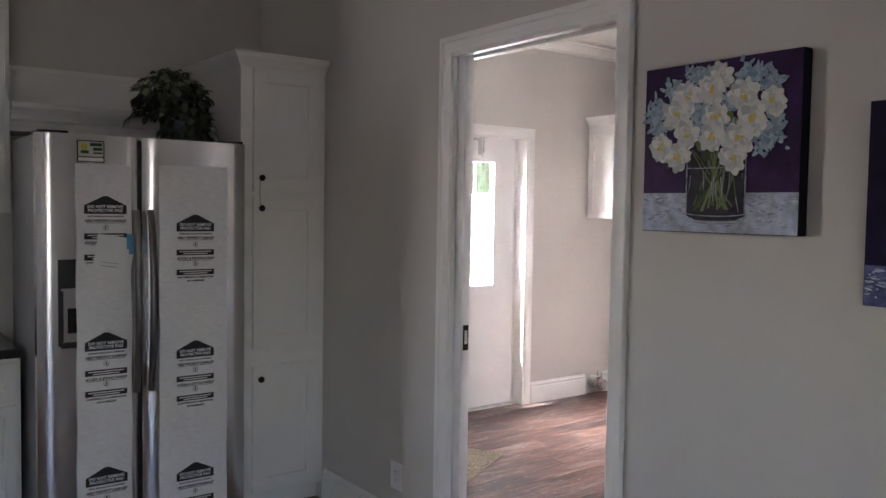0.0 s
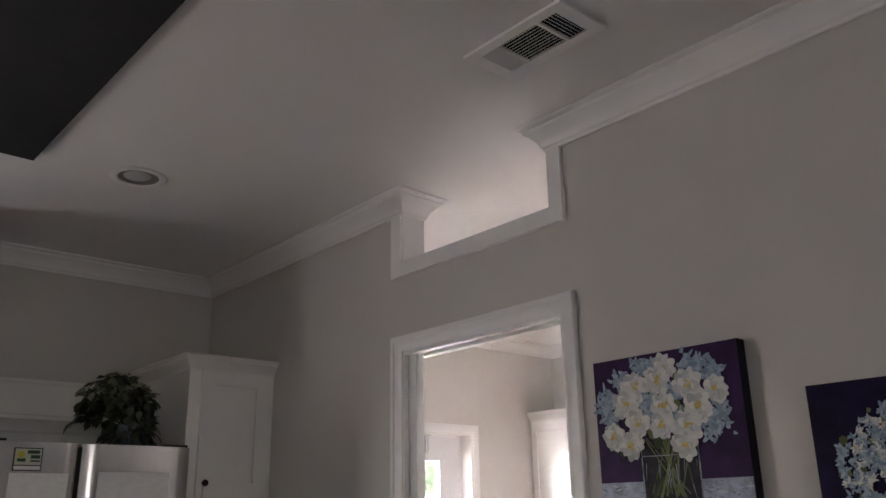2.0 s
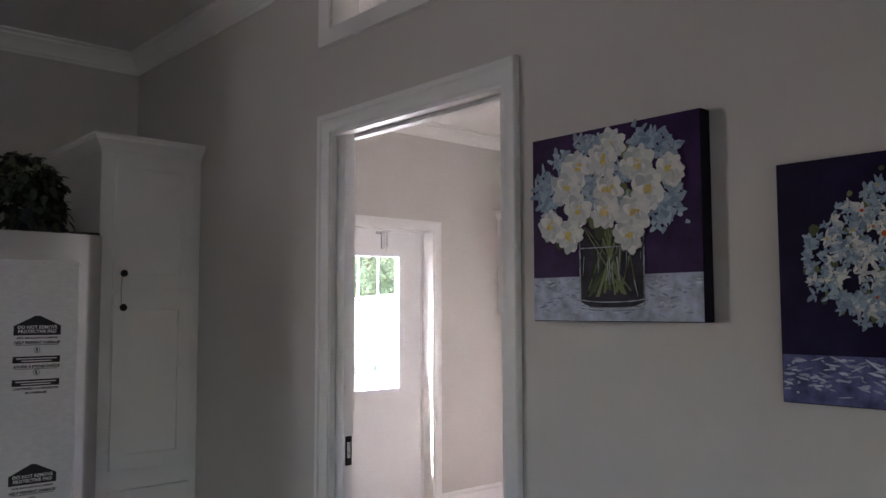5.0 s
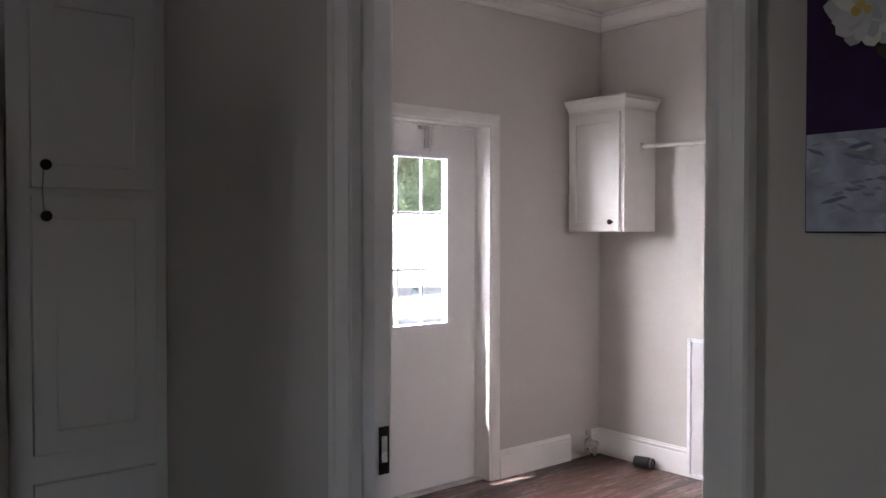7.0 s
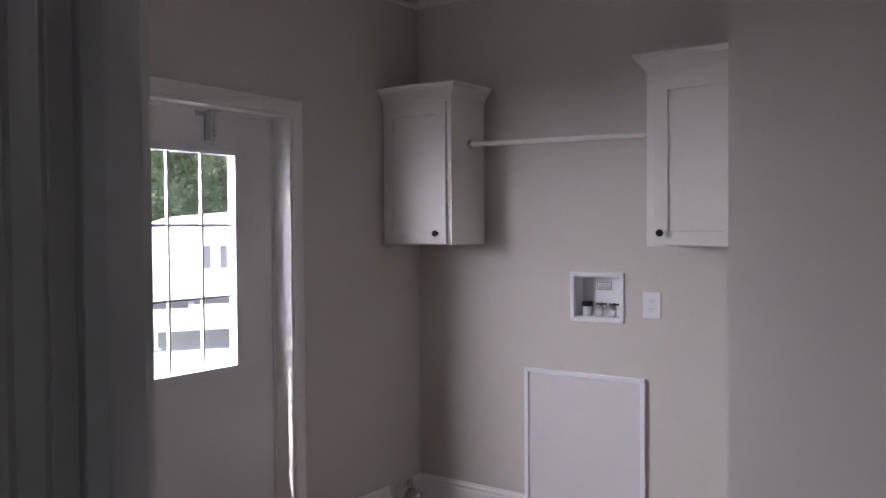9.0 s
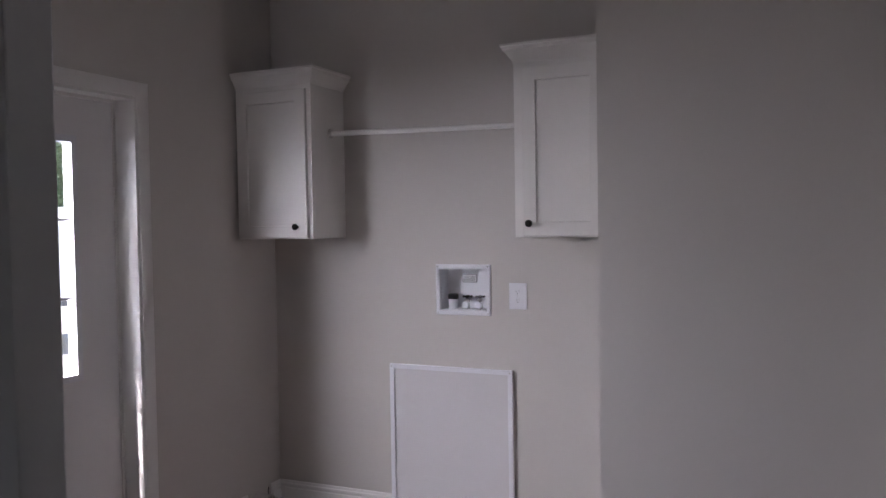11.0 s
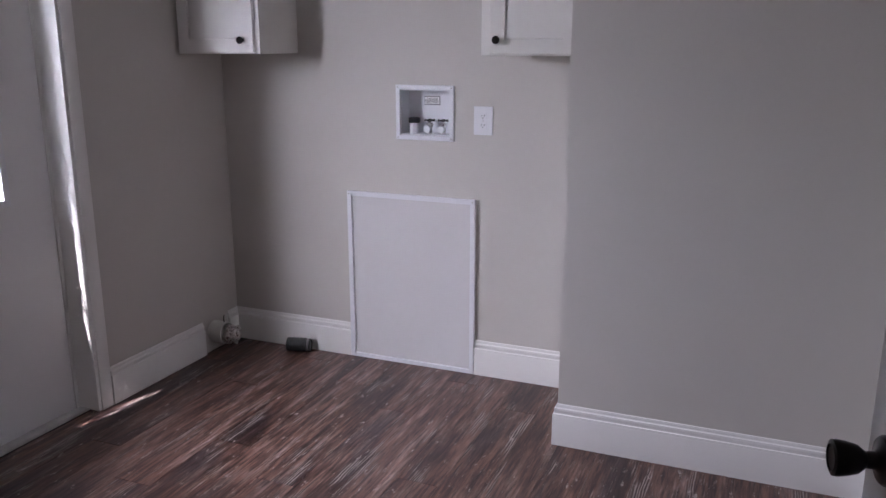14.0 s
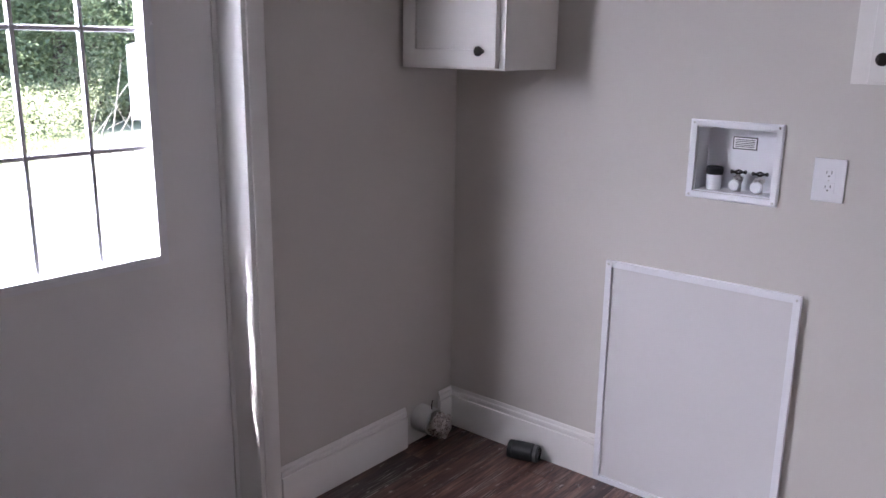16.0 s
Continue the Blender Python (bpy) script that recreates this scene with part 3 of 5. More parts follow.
for z in (0.25, 1.0, 1.8):
    part("hinge", lathe([(0.006, 0), (0.006, 0.09)], Matrix.Translation((0.0, 0.008, z)), 10), BLACKMETAL, hall_door, world=False)
bm = bmesh.new()
rnd = random.Random(5)
for i in range(16):
    u, v, s = LEAF_W - 0.112 + rnd.uniform(-0.01, 0.012), 0.835 - abs(rnd.gauss(0, 0.07)), rnd.uniform(0.0012, 0.003)
    box(bm, u - s, u + s, 0.0, 0.0008, v - s * 1.3, v + s * 1.3)
part("peeled_paint", bm, BLACK, hall_door, "peeling paint specks by the lower panel", world=False)


# ---- cabinets ----
def shaker(bm, u0, u1, v0, v1, place, stile=0.06, thick=0.019, sunk=0.007):
    """A shaker front: four rails round a sunk flat panel."""
    loops = [[(u0, v0), (u1, v0), (u1, v1), (u0, v1)], [(u0 + stile, v0 + stile), (u1 - stile, v0 + stile), (u1 - stile, v1 - stile), (u0 + stile, v1 - stile)]]
    e = 0.0015
    rings = [[(u0, v0, 0.0), (u1, v0, 0.0), (u1, v1, 0.0), (u0, v1, 0.0)],
             [(u0, v0, thick - e), (u1, v0, thick - e), (u1, v1, thick - e), (u0, v1, thick - e)],
             [(u0 + e, v0 + e, thick), (u1 - e, v0 + e, thick), (u1 - e, v1 - e, thick), (u0 + e, v1 - e, thick)],
             [(*p, thick) for p in loops[1]],
             [(p[0] + (0.002 if p[0] == u0 + stile else -0.002), p[1] + (0.002 if p[1] == v0 + stile else -0.002), thick - sunk) for p in loops[1]]]
    vs = [[bm.verts.new(place(*c)) for c in ring] for ring in rings]
    for a, b in zip(vs, vs[1:]):
        for k in range(4):
            bm.faces.new((a[k], a[(k + 1) % 4], b[(k + 1) % 4], b[k]))
    bm.faces.new(vs[-1])
    bm.faces.new(vs[0][::-1])
    return bm


KNOB = [(0.007, 0.0), (0.006, 0.010), (0.0065, 0.014), (0.013, 0.017), (0.0155, 0.022), (0.0145, 0.027), (0.008, 0.029), (0.003, 0.0295)]
CABCROWN = [(0, 0), (0.004, 0), (0.006, 0.012), (0.014, 0.020), (0.026, 0.040), (0.036, 0.048), (0.038, 0.062), (0.044, 0.064), (0.044, 0.074), (0, 0.074)]


def wall_cabinet(y0, y1, front, z0, z1, knob_y, door_span, label, crown_path):
    """A small upper cabinet on the east wall: its face looks west."""
    c = thing("wall_cabinet", ((front + LE) / 2, (y0 + y1) / 2, z0), label, "cabinet", "laundry wall cabinets")
    part("body", boxes((front, LE - 0.001, y0, y1, z0, z1), bevel=0.0015), CABINET, c)
    bm = bmesh.new()
    shaker(bm, door_span[0], door_span[1], z0 + 0.006, z1 - 0.075, lambda u, v, d: (front - 0.001 - d, u, v), 0.055)
    d = part("door", bm, CABINET, c)
    part("knob", lathe(KNOB, Matrix.Translation((front - 0.0195, knob_y, z0 + 0.057)) @ pose(0, 0, 0, 0, -90), 20), BLACKMETAL, d, "round black knob", True)
    part("crown", sweep(crown_path, CABCROWN, lambda x, y, d: (x, y, z1 - 0.052 + d)), CABINET, c, "", True)
    return c


CF = 4.868
CZ0, CZ1 = 1.420, 2.190
# wall_cabinet's crown runs with the room to its left
wall_cabinet(3.650, LN - 0.002, CF, CZ0, CZ1, 3.722, (3.672, 4.055), "white shaker wall cabinet in the corner, holding a hanging rod",
             [(LE, 3.650), (CF, 3.650), (CF, LN - 0.002)])
wall_cabinet(BY + 0.002, 2.663, CF, CZ0, CZ1, 2.592, (BY + 0.02, 2.622), "white shaker wall cabinet beside the jutting wall",
             [(CF, BY + 0.002), (CF, 2.663), (LE, 2.663)])

rod = thing("hanging_rod", (5.03, 3.17, 1.90), "white hanging rod between the wall cabinets", "closet rod")
part("bar", tube([(5.03, 2.665, 1.902), (5.03, 3.647, 1.920)], 0.0125, 16), TRIM, rod, "", True)
for y, s in ((2.6635, 90), (3.6485, -90)):
    part("socket", lathe([(0.024, 0), (0.024, 0.003), (0.017, 0.005), (0.016, 0.014)], Matrix.Translation((5.03, y, 1.920 if y > 3 else 1.902)) @ pose(0, 0, 0, -s), 20), CHROME, rod, "round metal rod socket", True)

# pantry
PX0, PX1, PYF, PZT = 1.558, WX0 - 0.002, 3.142, 2.13
pantry = thing("pantry_cabinet", ((PX0 + PX1) / 2, 3.5, 0), "tall white shaker pantry cabinet beside the refrigerator", "cabinet")
part("body", boxes((PX0, PX1, PYF, KN - 0.001, 0.09, PZT), (PX0 + 0.01, PX1, PYF + 0.06, KN - 0.001, 0, 0.09), bevel=0.0015), CABINET, pantry)
for z0, z1, kz in ((1.547, 2.118, 1.609), (0.798, 1.523, 1.467), (0.11, 0.716, 0.657)):
    bm = bmesh.new()
    shaker(bm, 1.616, 1.960, z0, z1, lambda u, v, d: (u, PYF - 0.001 - d, v), 0.062)
    d = part("door", bm, CABINET, pantry)
    part("knob", lathe(KNOB, Matrix.Translation((1.648, PYF - 0.0195, kz)) @ pose(0, 0, 0, 90), 20), BLACKMETAL, d, "round black knob", True)
part("crown", sweep([(PX0, KN - 0.001), (PX0, PYF), (PX1, PYF)][::-1], [(o, d * 0.95) for o, d in CABCROWN], lambda x, y, d: (x, y, PZT - 0.01 + d)) , CABINET, pantry, "", True)
band = solid("rubber_band", tube([(1.646, 3.1135, 1.609), (1.642, 3.114, 1.54), (1.646, 3.1135, 1.467)], 0.0022, 6), paint("tan_rubber", (0.45, 0.38, 0.30), 0.7, 0.05), "tan rubber band looped over two pantry knobs", "rubber band")

# bridge shelf behind the top of the refrigerator, with a board above it on the wall
bridge = thing("bridge_shelf", (1.08, 3.7, 1.79), "white moulded shelf bridging above the refrigerator", "shelf")
part("board", boxes((0.672, PX0 - 0.002, 3.60, KN - 0.001, 1.795, 1.92), bevel=0.002), CABINET, bridge)
part("moulding", sweep([(PX0 - 0.002, 3.60), (0.672, 3.60)][::-1], [(0, 0), (-0.006, 0), (-0.008, 0.02), (-0.02, 0.03), (-0.024, 0.05), (-0.045, 0.075), (-0.055, 0.08), (-0.055, 0.095), (-0.06, 0.1), (-0.06, 0.108), (0, 0.108)],
                       lambda x, y, d: (x, y, 1.817 + d)), CABINET, bridge, "", True)
structure("trim_wall_board", boxes((0.20, PX0 - 0.002, KN - 0.016, KN - 0.0005, 1.922, 2.105), (0.20, PX0 - 0.002, KN - 0.024, KN - 0.0005, 2.105, 2.125), bevel=0.002), CABINET, "white board along the wall above the refrigerator")

# upper and base cabinets left of the refrigerator, counter and splash
ucab = thing("wall_cabinet", (0.32, 3.72, 1.42), "white shaker wall cabinet above the counter", "cabinet")
part("body", boxes((0.03, 0.665, 3.555, KN - 0.001, 1.43, 2.6), bevel=0.0015), CABINET, ucab)
bm = bmesh.new()
shaker(bm, 0.05, 0.645, 1.445, 2.55, lambda u, v, d: (u, 3.554 - d, v))
part("door", bm, CABINET, ucab)
bcab = thing("base_cabinet", (0.32, 3.58, 0), "white shaker base cabinet with a drawer", "cabinet")
part("body", boxes((0.03, 0.652, 3.285, KN - 0.001, 0.09, 0.832), (0.03, 0.652, 3.345, KN - 0.001, 0, 0.09), bevel=0.0015), CABINET, bcab)
for z0, z1 in ((0.655, 0.815), (0.11, 0.635)):
    bm = bmesh.new()
    shaker(bm, 0.05, 0.634, z0, z1, lambda u, v, d: (u, 3.284 - d, v), 0.045)
    part("drawer_front" if z0 > 0.5 else "door", bm, CABINET, bcab)
for k in range(4):
    x = -0.6 - 0.63 * k
    b2 = thing("base_cabinet", (x + 0.3, 3.58, 0), "white shaker base cabinet under the counter", "cabinet", "kitchen base cabinets")
    part("body", boxes((x, x + 0.628, 3.285, KN - 0.001, 0.09, 0.832), (x, x + 0.628, 3.345, KN - 0.001, 0, 0.09), bevel=0.0015), CABINET, b2)
    bm = bmesh.new()
    shaker(bm, x + 0.02, x + 0.608, 0.11, 0.815, lambda u, v, d: (u, 3.284 - d, v))
    part("door", bm, CABINET, b2)
solid("countertop", boxes((-2.52, 0.655, 3.255, KN - 0.001, 0.833, 0.872), bevel=0.006), COUNTER, "dark polished stone countertop", "countertop")
structure("trim_backsplash", boxes((-2.52, 0.63, KN - 0.012, KN - 0.0005, 0.873, 1.078)), SPLASH, "grey backsplash")
solid("knife_block", boxes((0.42, 0.55, 3.55, 3.72, 0.873, 0.99), bevel=0.012), BLACK, "small black counter appliance against the wall", "appliance")

# ---- refrigerator ----
FX0, FX1, FXM, FYF, FZT = 0.668, 1.528, 1.064, 2.990, 1.760
fridge = thing("refrigerator", ((FX0 + FX1) / 2, 3.35, 0), "stainless side-by-side refrigerator with packing pads still on its doors", "refrigerator")
GREYSIDE = paint("grey_textured_steel", (0.22, 0.22, 0.225), 0.42, 0.05, 300, 0.3, 4, 0.4)
part("cabinet_body", boxes((FX0 + 0.006, FX1 - 0.006, FYF + 0.085, 3.58, 0.03, FZT - 0.012), bevel=0.004), GREYSIDE, fridge)


def bowed_door(x0, x1, z0, z1):
    """A door whose front bows outward, with rounded outer edges."""
    bm = bmesh.new()
    n = 14
    outline = []
    for i in range(n + 1):
        s = i / n
        u = x0 + (x1 - x0) * s
        edge = min(s, 1 - s) * (x1 - x0)
        round_in = 0.022 * (1 - min(edge / 0.03, 1.0)) ** 2.2
        outline.append((u, FYF + 0.012 - 0.012 * math.sin(math.pi * s) + round_in))
    outline += [(x1, FYF + 0.078), (x0, FYF + 0.078)]
    lo = [bm.verts.new((x, y, z0)) for x, y in outline]
    hi = [bm.verts.new((x, y, z1)) for x, y in outline]
    k = len(outline)
    for i in range(k):
        bm.faces.new((lo[i], lo[(i + 1) % k], hi[(i + 1) % k], hi[i]))
    bm.faces.new(lo[::-1])
    bm.faces.new(hi)
    return bm


HANDLE = paint("dark_satin_steel", (0.16, 0.155, 0.15), 0.3, 0.1, 60, 0.05, 12, 0.9)
ld = part("door", bowed_door(FX0, FXM - 0.006, 0.09, FZT - 0.008), STEEL, fridge, "brushed stainless freezer door", True)
rd = part("door", bowed_door(FXM + 0.006, FX1, 0.09, FZT - 0.008), STEEL, fridge, "brushed stainless refrigerator door", True)
# first box is black filler for the shade between the doors, second the gasket
part("gap_shade_and_gasket", boxes((FXM - 0.0055, FXM + 0.0055, FYF + 0.03, FYF + 0.0775, 0.1, FZT - 0.02), (FX0 + 0.01, FX1 - 0.01, FYF + 0.078, FYF + 0.085, 0.1, FZT - 0.02)), BLACK, fridge)
part("hinge_cover", boxes((FX0 + 0.01, FX0 + 0.12, FYF + 0.03, FYF + 0.17, FZT - 0.012, FZT + 0.004), bevel=0.004), BLACK, fridge)
part("hinge_cover", boxes((FX1 - 0.12, FX1 - 0.01, FYF + 0.03, FYF + 0.17, FZT - 0.012, FZT + 0.004), bevel=0.004), BLACK, fridge)
part("kick_grille", boxes((FX0 + 0.01, FX1 - 0.01, FYF + 0.05, FYF + 0.07, 0.015, 0.085)), BLACK, fridge)
for x in (FXM - 0.030, FXM + 0.030):
    bar = [(x, FYF - 0.012 - 0.045 * math.sin(math.pi * s) ** 0.6, 0.70 + 0.75 * s) for s in np.linspace(0.0, 1.0, 17)]
    part("handle", tube(bar, 0.015, 12), HANDLE, ld if x < FXM else rd, "bowed steel bar handle", True)
# ice and water dispenser
dsp = part("dispenser", boxes((0.739, 0.750, FYF - 0.001, FYF + 0.02, 0.91, 1.255), (0.749, 0.944, FYF - 0.001, FYF + 0.02, 1.14, 1.255), (0.749, 0.944, FYF - 0.001, FYF + 0.02, 0.90, 0.925),
                              (0.944, 0.954, FYF - 0.001, FYF + 0.02, 0.91, 1.255), (0.749, 0.944, FYF + 0.004, FYF + 0.02, 0.925, 1.13), bevel=0.002), paint("dark_grey_plastic", (0.016, 0.016, 0.018), 0.35, 0.1, 200, 0.05, 8), ld, "dark dispenser recess")
part("paddle", boxes((0.774, 0.814, FYF + 0.0005, FYF + 0.003, 0.96, 1.06), bevel=0.002), BLACKMETAL, dsp, "dark dispenser paddle")


def house_shape(cx, top, w, h, y):
    """A flat black house-shaped sign on a pad."""
    bm = bmesh.new()
    pts = [(-w / 2, -h), (w / 2, -h), (w / 2, -h * 0.52), (0.05 * w, 0), (-0.05 * w, 0), (-w / 2, -h * 0.52)]
    f = [bm.verts.new((cx + a, y, top + b)) for a, b in pts]
    g = [bm.verts.new((cx + a, y + 0.0006, top + b)) for a, b in pts]
    bm.faces.new(f)
    bm.faces.new(g[::-1])
    for i in range(6):
        bm.faces.new((f[i], g[i], g[(i + 1) % 6], f[(i + 1) % 6]))
    return bm


INK = plain("black_ink", (0.012, 0.012, 0.013), 0.6)
PAPER = paint("white_paper", (0.84, 0.84, 0.84), 0.6, 0.02, 150, 0.05, 5)


def text_at(bm, text, size, x, z, y, slant=0.0, bold=0.0):
    return merge(bm, lettering(text, size, Matrix.Translation((x, y, z)) @ pose(0, 0, 0, 90), "CENTER", slant, bold))


def packing_pad(x0, x1, top, y, tops, name_label, wave):
    pad = thing("packing_pad", ((x0 + x1) / 2, y, 0.10), name_label, "packing pad", "packing pads on the refrigerator")
    bm = bmesh.new()
    n = 28
    rows = []
    for i in range(n + 1):
        z = 0.10 + (top - 0.10) * i / n
        w = wave * math.sin(i * 0.9) * 0.5
        rows.append([bm.verts.new(c) for c in ((x0 + w, y, z), (x1 + w, y, z), (x1 + w, y + 0.006, z), (x0 + w, y + 0.006, z))])
    for a, b in zip(rows, rows[1:]):
        for k in range(4):
            bm.faces.new((a[k], a[(k + 1) % 4], b[(k + 1) % 4], b[k]))
    bm.faces.new(rows[0][::-1])
    bm.faces.new(rows[-1])
    part("sheet", bm, FOAM, pad)
    cx, w = (x0 + x1) / 2 + 0.005, 0.164
    yy = y - 0.0012
    for t in tops:
        sign = part("warning_sign", house_shape(cx, t, w, 0.072, yy), INK, pad, "black house-shaped warning")
        bm = bmesh.new()
        text_at(bm, "DO NOT REMOVE", 0.017, cx, t - 0.048, yy - 0.0006, 0.0, 0.0004)
        text_at(bm, "PROTECTIVE PAD", 0.017, cx, t - 0.064, yy - 0.0006, 0.0, 0.0004)
        part("lettering", bm, PAPER, sign, "white lettering")
        bm = bmesh.new()
        text_at(bm, "UNTIL INSTALLATION IS COMPLETE", 0.0088, cx, t - 0.085, yy, 0.0, 0.0004)
        text_at(bm, "HELP PREVENT DAMAGE", 0.0145, cx, t - 0.104, yy, 0.25, 0.0006)
        box(bm, cx - w / 2 + 0.008, cx + w / 2 - 0.008, yy, yy + 0.0006, t - 0.109, t - 0.107)
        text_at(bm, "AYUDA A EVITAR DAÑOS", 0.0138, cx, t - 0.192, yy, 0.25, 0.0006)
        box(bm, cx - w / 2 + 0.008, cx + w / 2 - 0.008, yy, yy + 0.0006, t - 0.197, t - 0.195)
        text_at(bm, "CONTRIBUEZ À LA PRÉVENTION", 0.0106, cx, t - 0.272, yy, 0.25, 0.0005)
        text_at(bm, "DE DOMMAGES", 0.0106, cx, t - 0.287, yy, 0.25, 0.0005)
        part("lettering", bm, INK, pad, "black lettering")
        for zz in (0.132, 0.216):
            bm = bmesh.new()
            tube([(cx + 0.0105 * math.cos(a), yy - 0.0003, t - zz + 0.006 + 0.0105 * math.sin(a)) for a in np.linspace(0, 2 * math.pi, 19)], 0.0009, 4, bm)
            box(bm, cx - 0.003, cx + 0.003, yy, yy + 0.0006, t - zz, t - zz + 0.012)
            part("round_symbol", bm, INK, pad, "small round symbol")
        for zz in (0.150, 0.235):
            bm = boxes((cx - w / 2, cx + w / 2, yy, yy + 0.0006, t - zz - 0.024, t - zz))
            bar = part("black_bar", bm, INK, pad)
            part("printed_line", boxes((cx - w / 2 + 0.012, cx + w / 2 - 0.012, yy - 0.0006, yy - 0.0001, t - zz - 0.010, t - zz - 0.006), (cx - w / 2 + 0.03, cx + w / 2 - 0.03, yy - 0.0006, yy - 0.0001, t - zz - 0.019, t - zz - 0.015)), PAPER, bar, "pale illegible print")
    return pad


PADY = FYF - 0.0095
packing_pad(0.805, 1.018, 1.634, PADY, (1.508, 0.955, 0.401), "white foam packing pad with black printed warnings", 0.004)
packing_pad(1.133, 1.429, 1.643, PADY, (1.436, 0.891, 0.355), "broad white foam packing pad with black printed warnings", 0.003)
card = thing("paper_card", (0.93, PADY - 0.004, 1.16), "white paper card taped crookedly over a packing pad", "paper")
mc = Matrix.Translation((0.948, PADY - 0.0035, 1.265)) @ pose(0, 0, 0, 0, 9, 0)
bm = bmesh.new()
box(bm, -0.075, 0.075, -0.0005, 0.0008, -0.082, 0.082, m=mc)
part("sheet", bm, PAPER, card)
bm = bmesh.new()
for z in (-0.03, -0.045):
    box(bm, -0.05, 0.02, -0.0009, -0.0006, z, z + 0.002, m=mc)
part("printed_line", bm, plain("grey_ink", (0.25, 0.25, 0.26), 0.6), card)
solid("tape_piece", boxes((0.997, 1.045, PADY - 0.008, PADY - 0.0048, 1.293, 1.355), (1.005, 1.053, PADY - 0.010, PADY - 0.0078, 1.272, 1.302), bevel=0.0004), paint("blue_tape", (0.14, 0.42, 0.66), 0.5, 0.15, 80, 0.2, 40), "blue tape holding the paper card", "tape")
sticker = thing("sticker", (0.865, FYF - 0.0008, 1.645), "small green and yellow framed sticker", "sticker")
sy = FYF - 0.0025
part("ground", boxes((0.812, 0.915, sy, sy + 0.002, 1.642, 1.728)), INK, sticker)
part("face", boxes((0.816, 0.911, sy - 0.0006, sy - 0.0001, 1.664, 1.724)), plain("pale_print", (0.55, 0.58, 0.45), 0.5), sticker)
part("emblem", lathe([(0.013, 0), (0.013, 0.0005)], Matrix.Translation((0.838, sy - 0.0007, 1.703)) @ pose(0, 0, 0, 90), 16), plain("yellow_print", (0.55, 0.48, 0.06), 0.5), sticker)
part("emblem_bar", boxes((0.825, 0.855, sy - 0.0013, sy - 0.0008, 1.676, 1.688)), plain("dark_green_print", (0.02, 0.07, 0.03), 0.5), sticker)
part("print_block", boxes((0.860, 0.905, sy - 0.0013, sy - 0.0008, 1.706, 1.719), (0.872, 0.907, sy - 0.0013, sy - 0.0008, 1.688, 1.701), (0.872, 0.907, sy - 0.0013, sy - 0.0008, 1.676, 1.682)), plain("dark_green_print_2", (0.02, 0.06, 0.03), 0.5), sticker)
part("lower_band", boxes((0.816, 0.911, sy - 0.0006, sy - 0.0001, 1.646, 1.660)), PAPER, sticker)


# ---- plant on the refrigerator ----
def leaf_shape(bm, m, length, width, fold=0.25):
    """A pointed leaf folded along its midrib."""
    rows = [(0.0, 0.02), (0.25, 0.8), (0.5, 1.0), (0.78, 0.55), (1.0, 0.0)]
    mid, left, right = [], [], []
    for s, w in rows:
        sag = -0.25 * length * s * s
        mid.append(bm.verts.new(m @ Vector((s * length, 0, sag))))
        if w > 0:
            left.append(bm.verts.new(m @ Vector((s * length, w * width / 2, sag + fold * w * width / 2))))
            right.append(bm.verts.new(m @ Vector((s * length, -w * width / 2, sag + fold * w * width / 2))))
    for side, flip in ((left, False), (right, True)):
        for i in range(3):
            f = (mid[i], mid[i + 1], side[i + 1], side[i])
            bm.faces.new(f[::-1] if flip else f)
        f = (mid[3], mid[4], side[3])
        bm.faces.new(f[::-1] if flip else f)


rnd = random.Random(11)
POT = Vector((1.353, 3.305, FZT - 0.010))
plant = thing("potted_plant", POT, "bushy dark green variegated trailing plant on the refrigerator", "plant")
part("pot", lathe([(0.055, 0.0), (0.062, 0.01), (0.078, 0.09), (0.082, 0.10), (0.082, 0.115), (0.074, 0.115), (0.070, 0.098), (0.01, 0.095)], Matrix.Translation(POT), 28), paint("blue_grey_ceramic", (0.10, 0.12, 0.14), 0.3, 0.3, 50, 0.1, 18), plant, "mottled blue-grey pot", True)
bm_d, bm_v, bm_s = bmesh.new(), bmesh.new(), bmesh.new()
for i in range(680):
    az = rnd.uniform(0, 2 * math.pi)
    el = rnd.uniform(-0.6, 1.5)
    rr = rnd.uniform(0.05, 1.0) ** 0.45
    d = Vector((math.cos(az) * math.cos(el), math.sin(az) * math.cos(el), math.sin(el)))
    c = POT + Vector((-0.06, -0.01, 0.195)) + Vector((d.x * 0.165, d.y * 0.14, d.z * 0.15)) * rr
    m = Matrix.Translation(c) @ pose(0, 0, 0, rnd.uniform(-35, 35), rnd.uniform(-15, 60), math.degrees(az) + rnd.uniform(-50, 50))
    leaf_shape(bm_v if (d.z > 0.35 and rnd.random() < 0.55) else bm_d, m, rnd.uniform(0.032, 0.058), rnd.uniform(0.024, 0.038))
    if i % 14 == 0:
        tube([POT + Vector((0, 0, 0.095)), POT + Vector((0.3 * (c.x - POT.x), 0.3 * (c.y - POT.y), 0.6 * (c.z - POT.z) + 0.03)), c], 0.0022, 5, bm_s)
for i in range(150):
    az = rnd.uniform(math.pi * 0.95, math.pi * 2.15)
    c = POT + Vector((0.095 * math.cos(az), 0.095 * math.sin(az), rnd.uniform(0.025, 0.14)))
    leaf_shape(bm_d, Matrix.Translation(c) @ pose(0, 0, 0, rnd.uniform(-35, 35), rnd.uniform(20, 80), math.degrees(az) + rnd.uniform(-60, 60)), rnd.uniform(0.03, 0.05), rnd.uniform(0.02, 0.034))
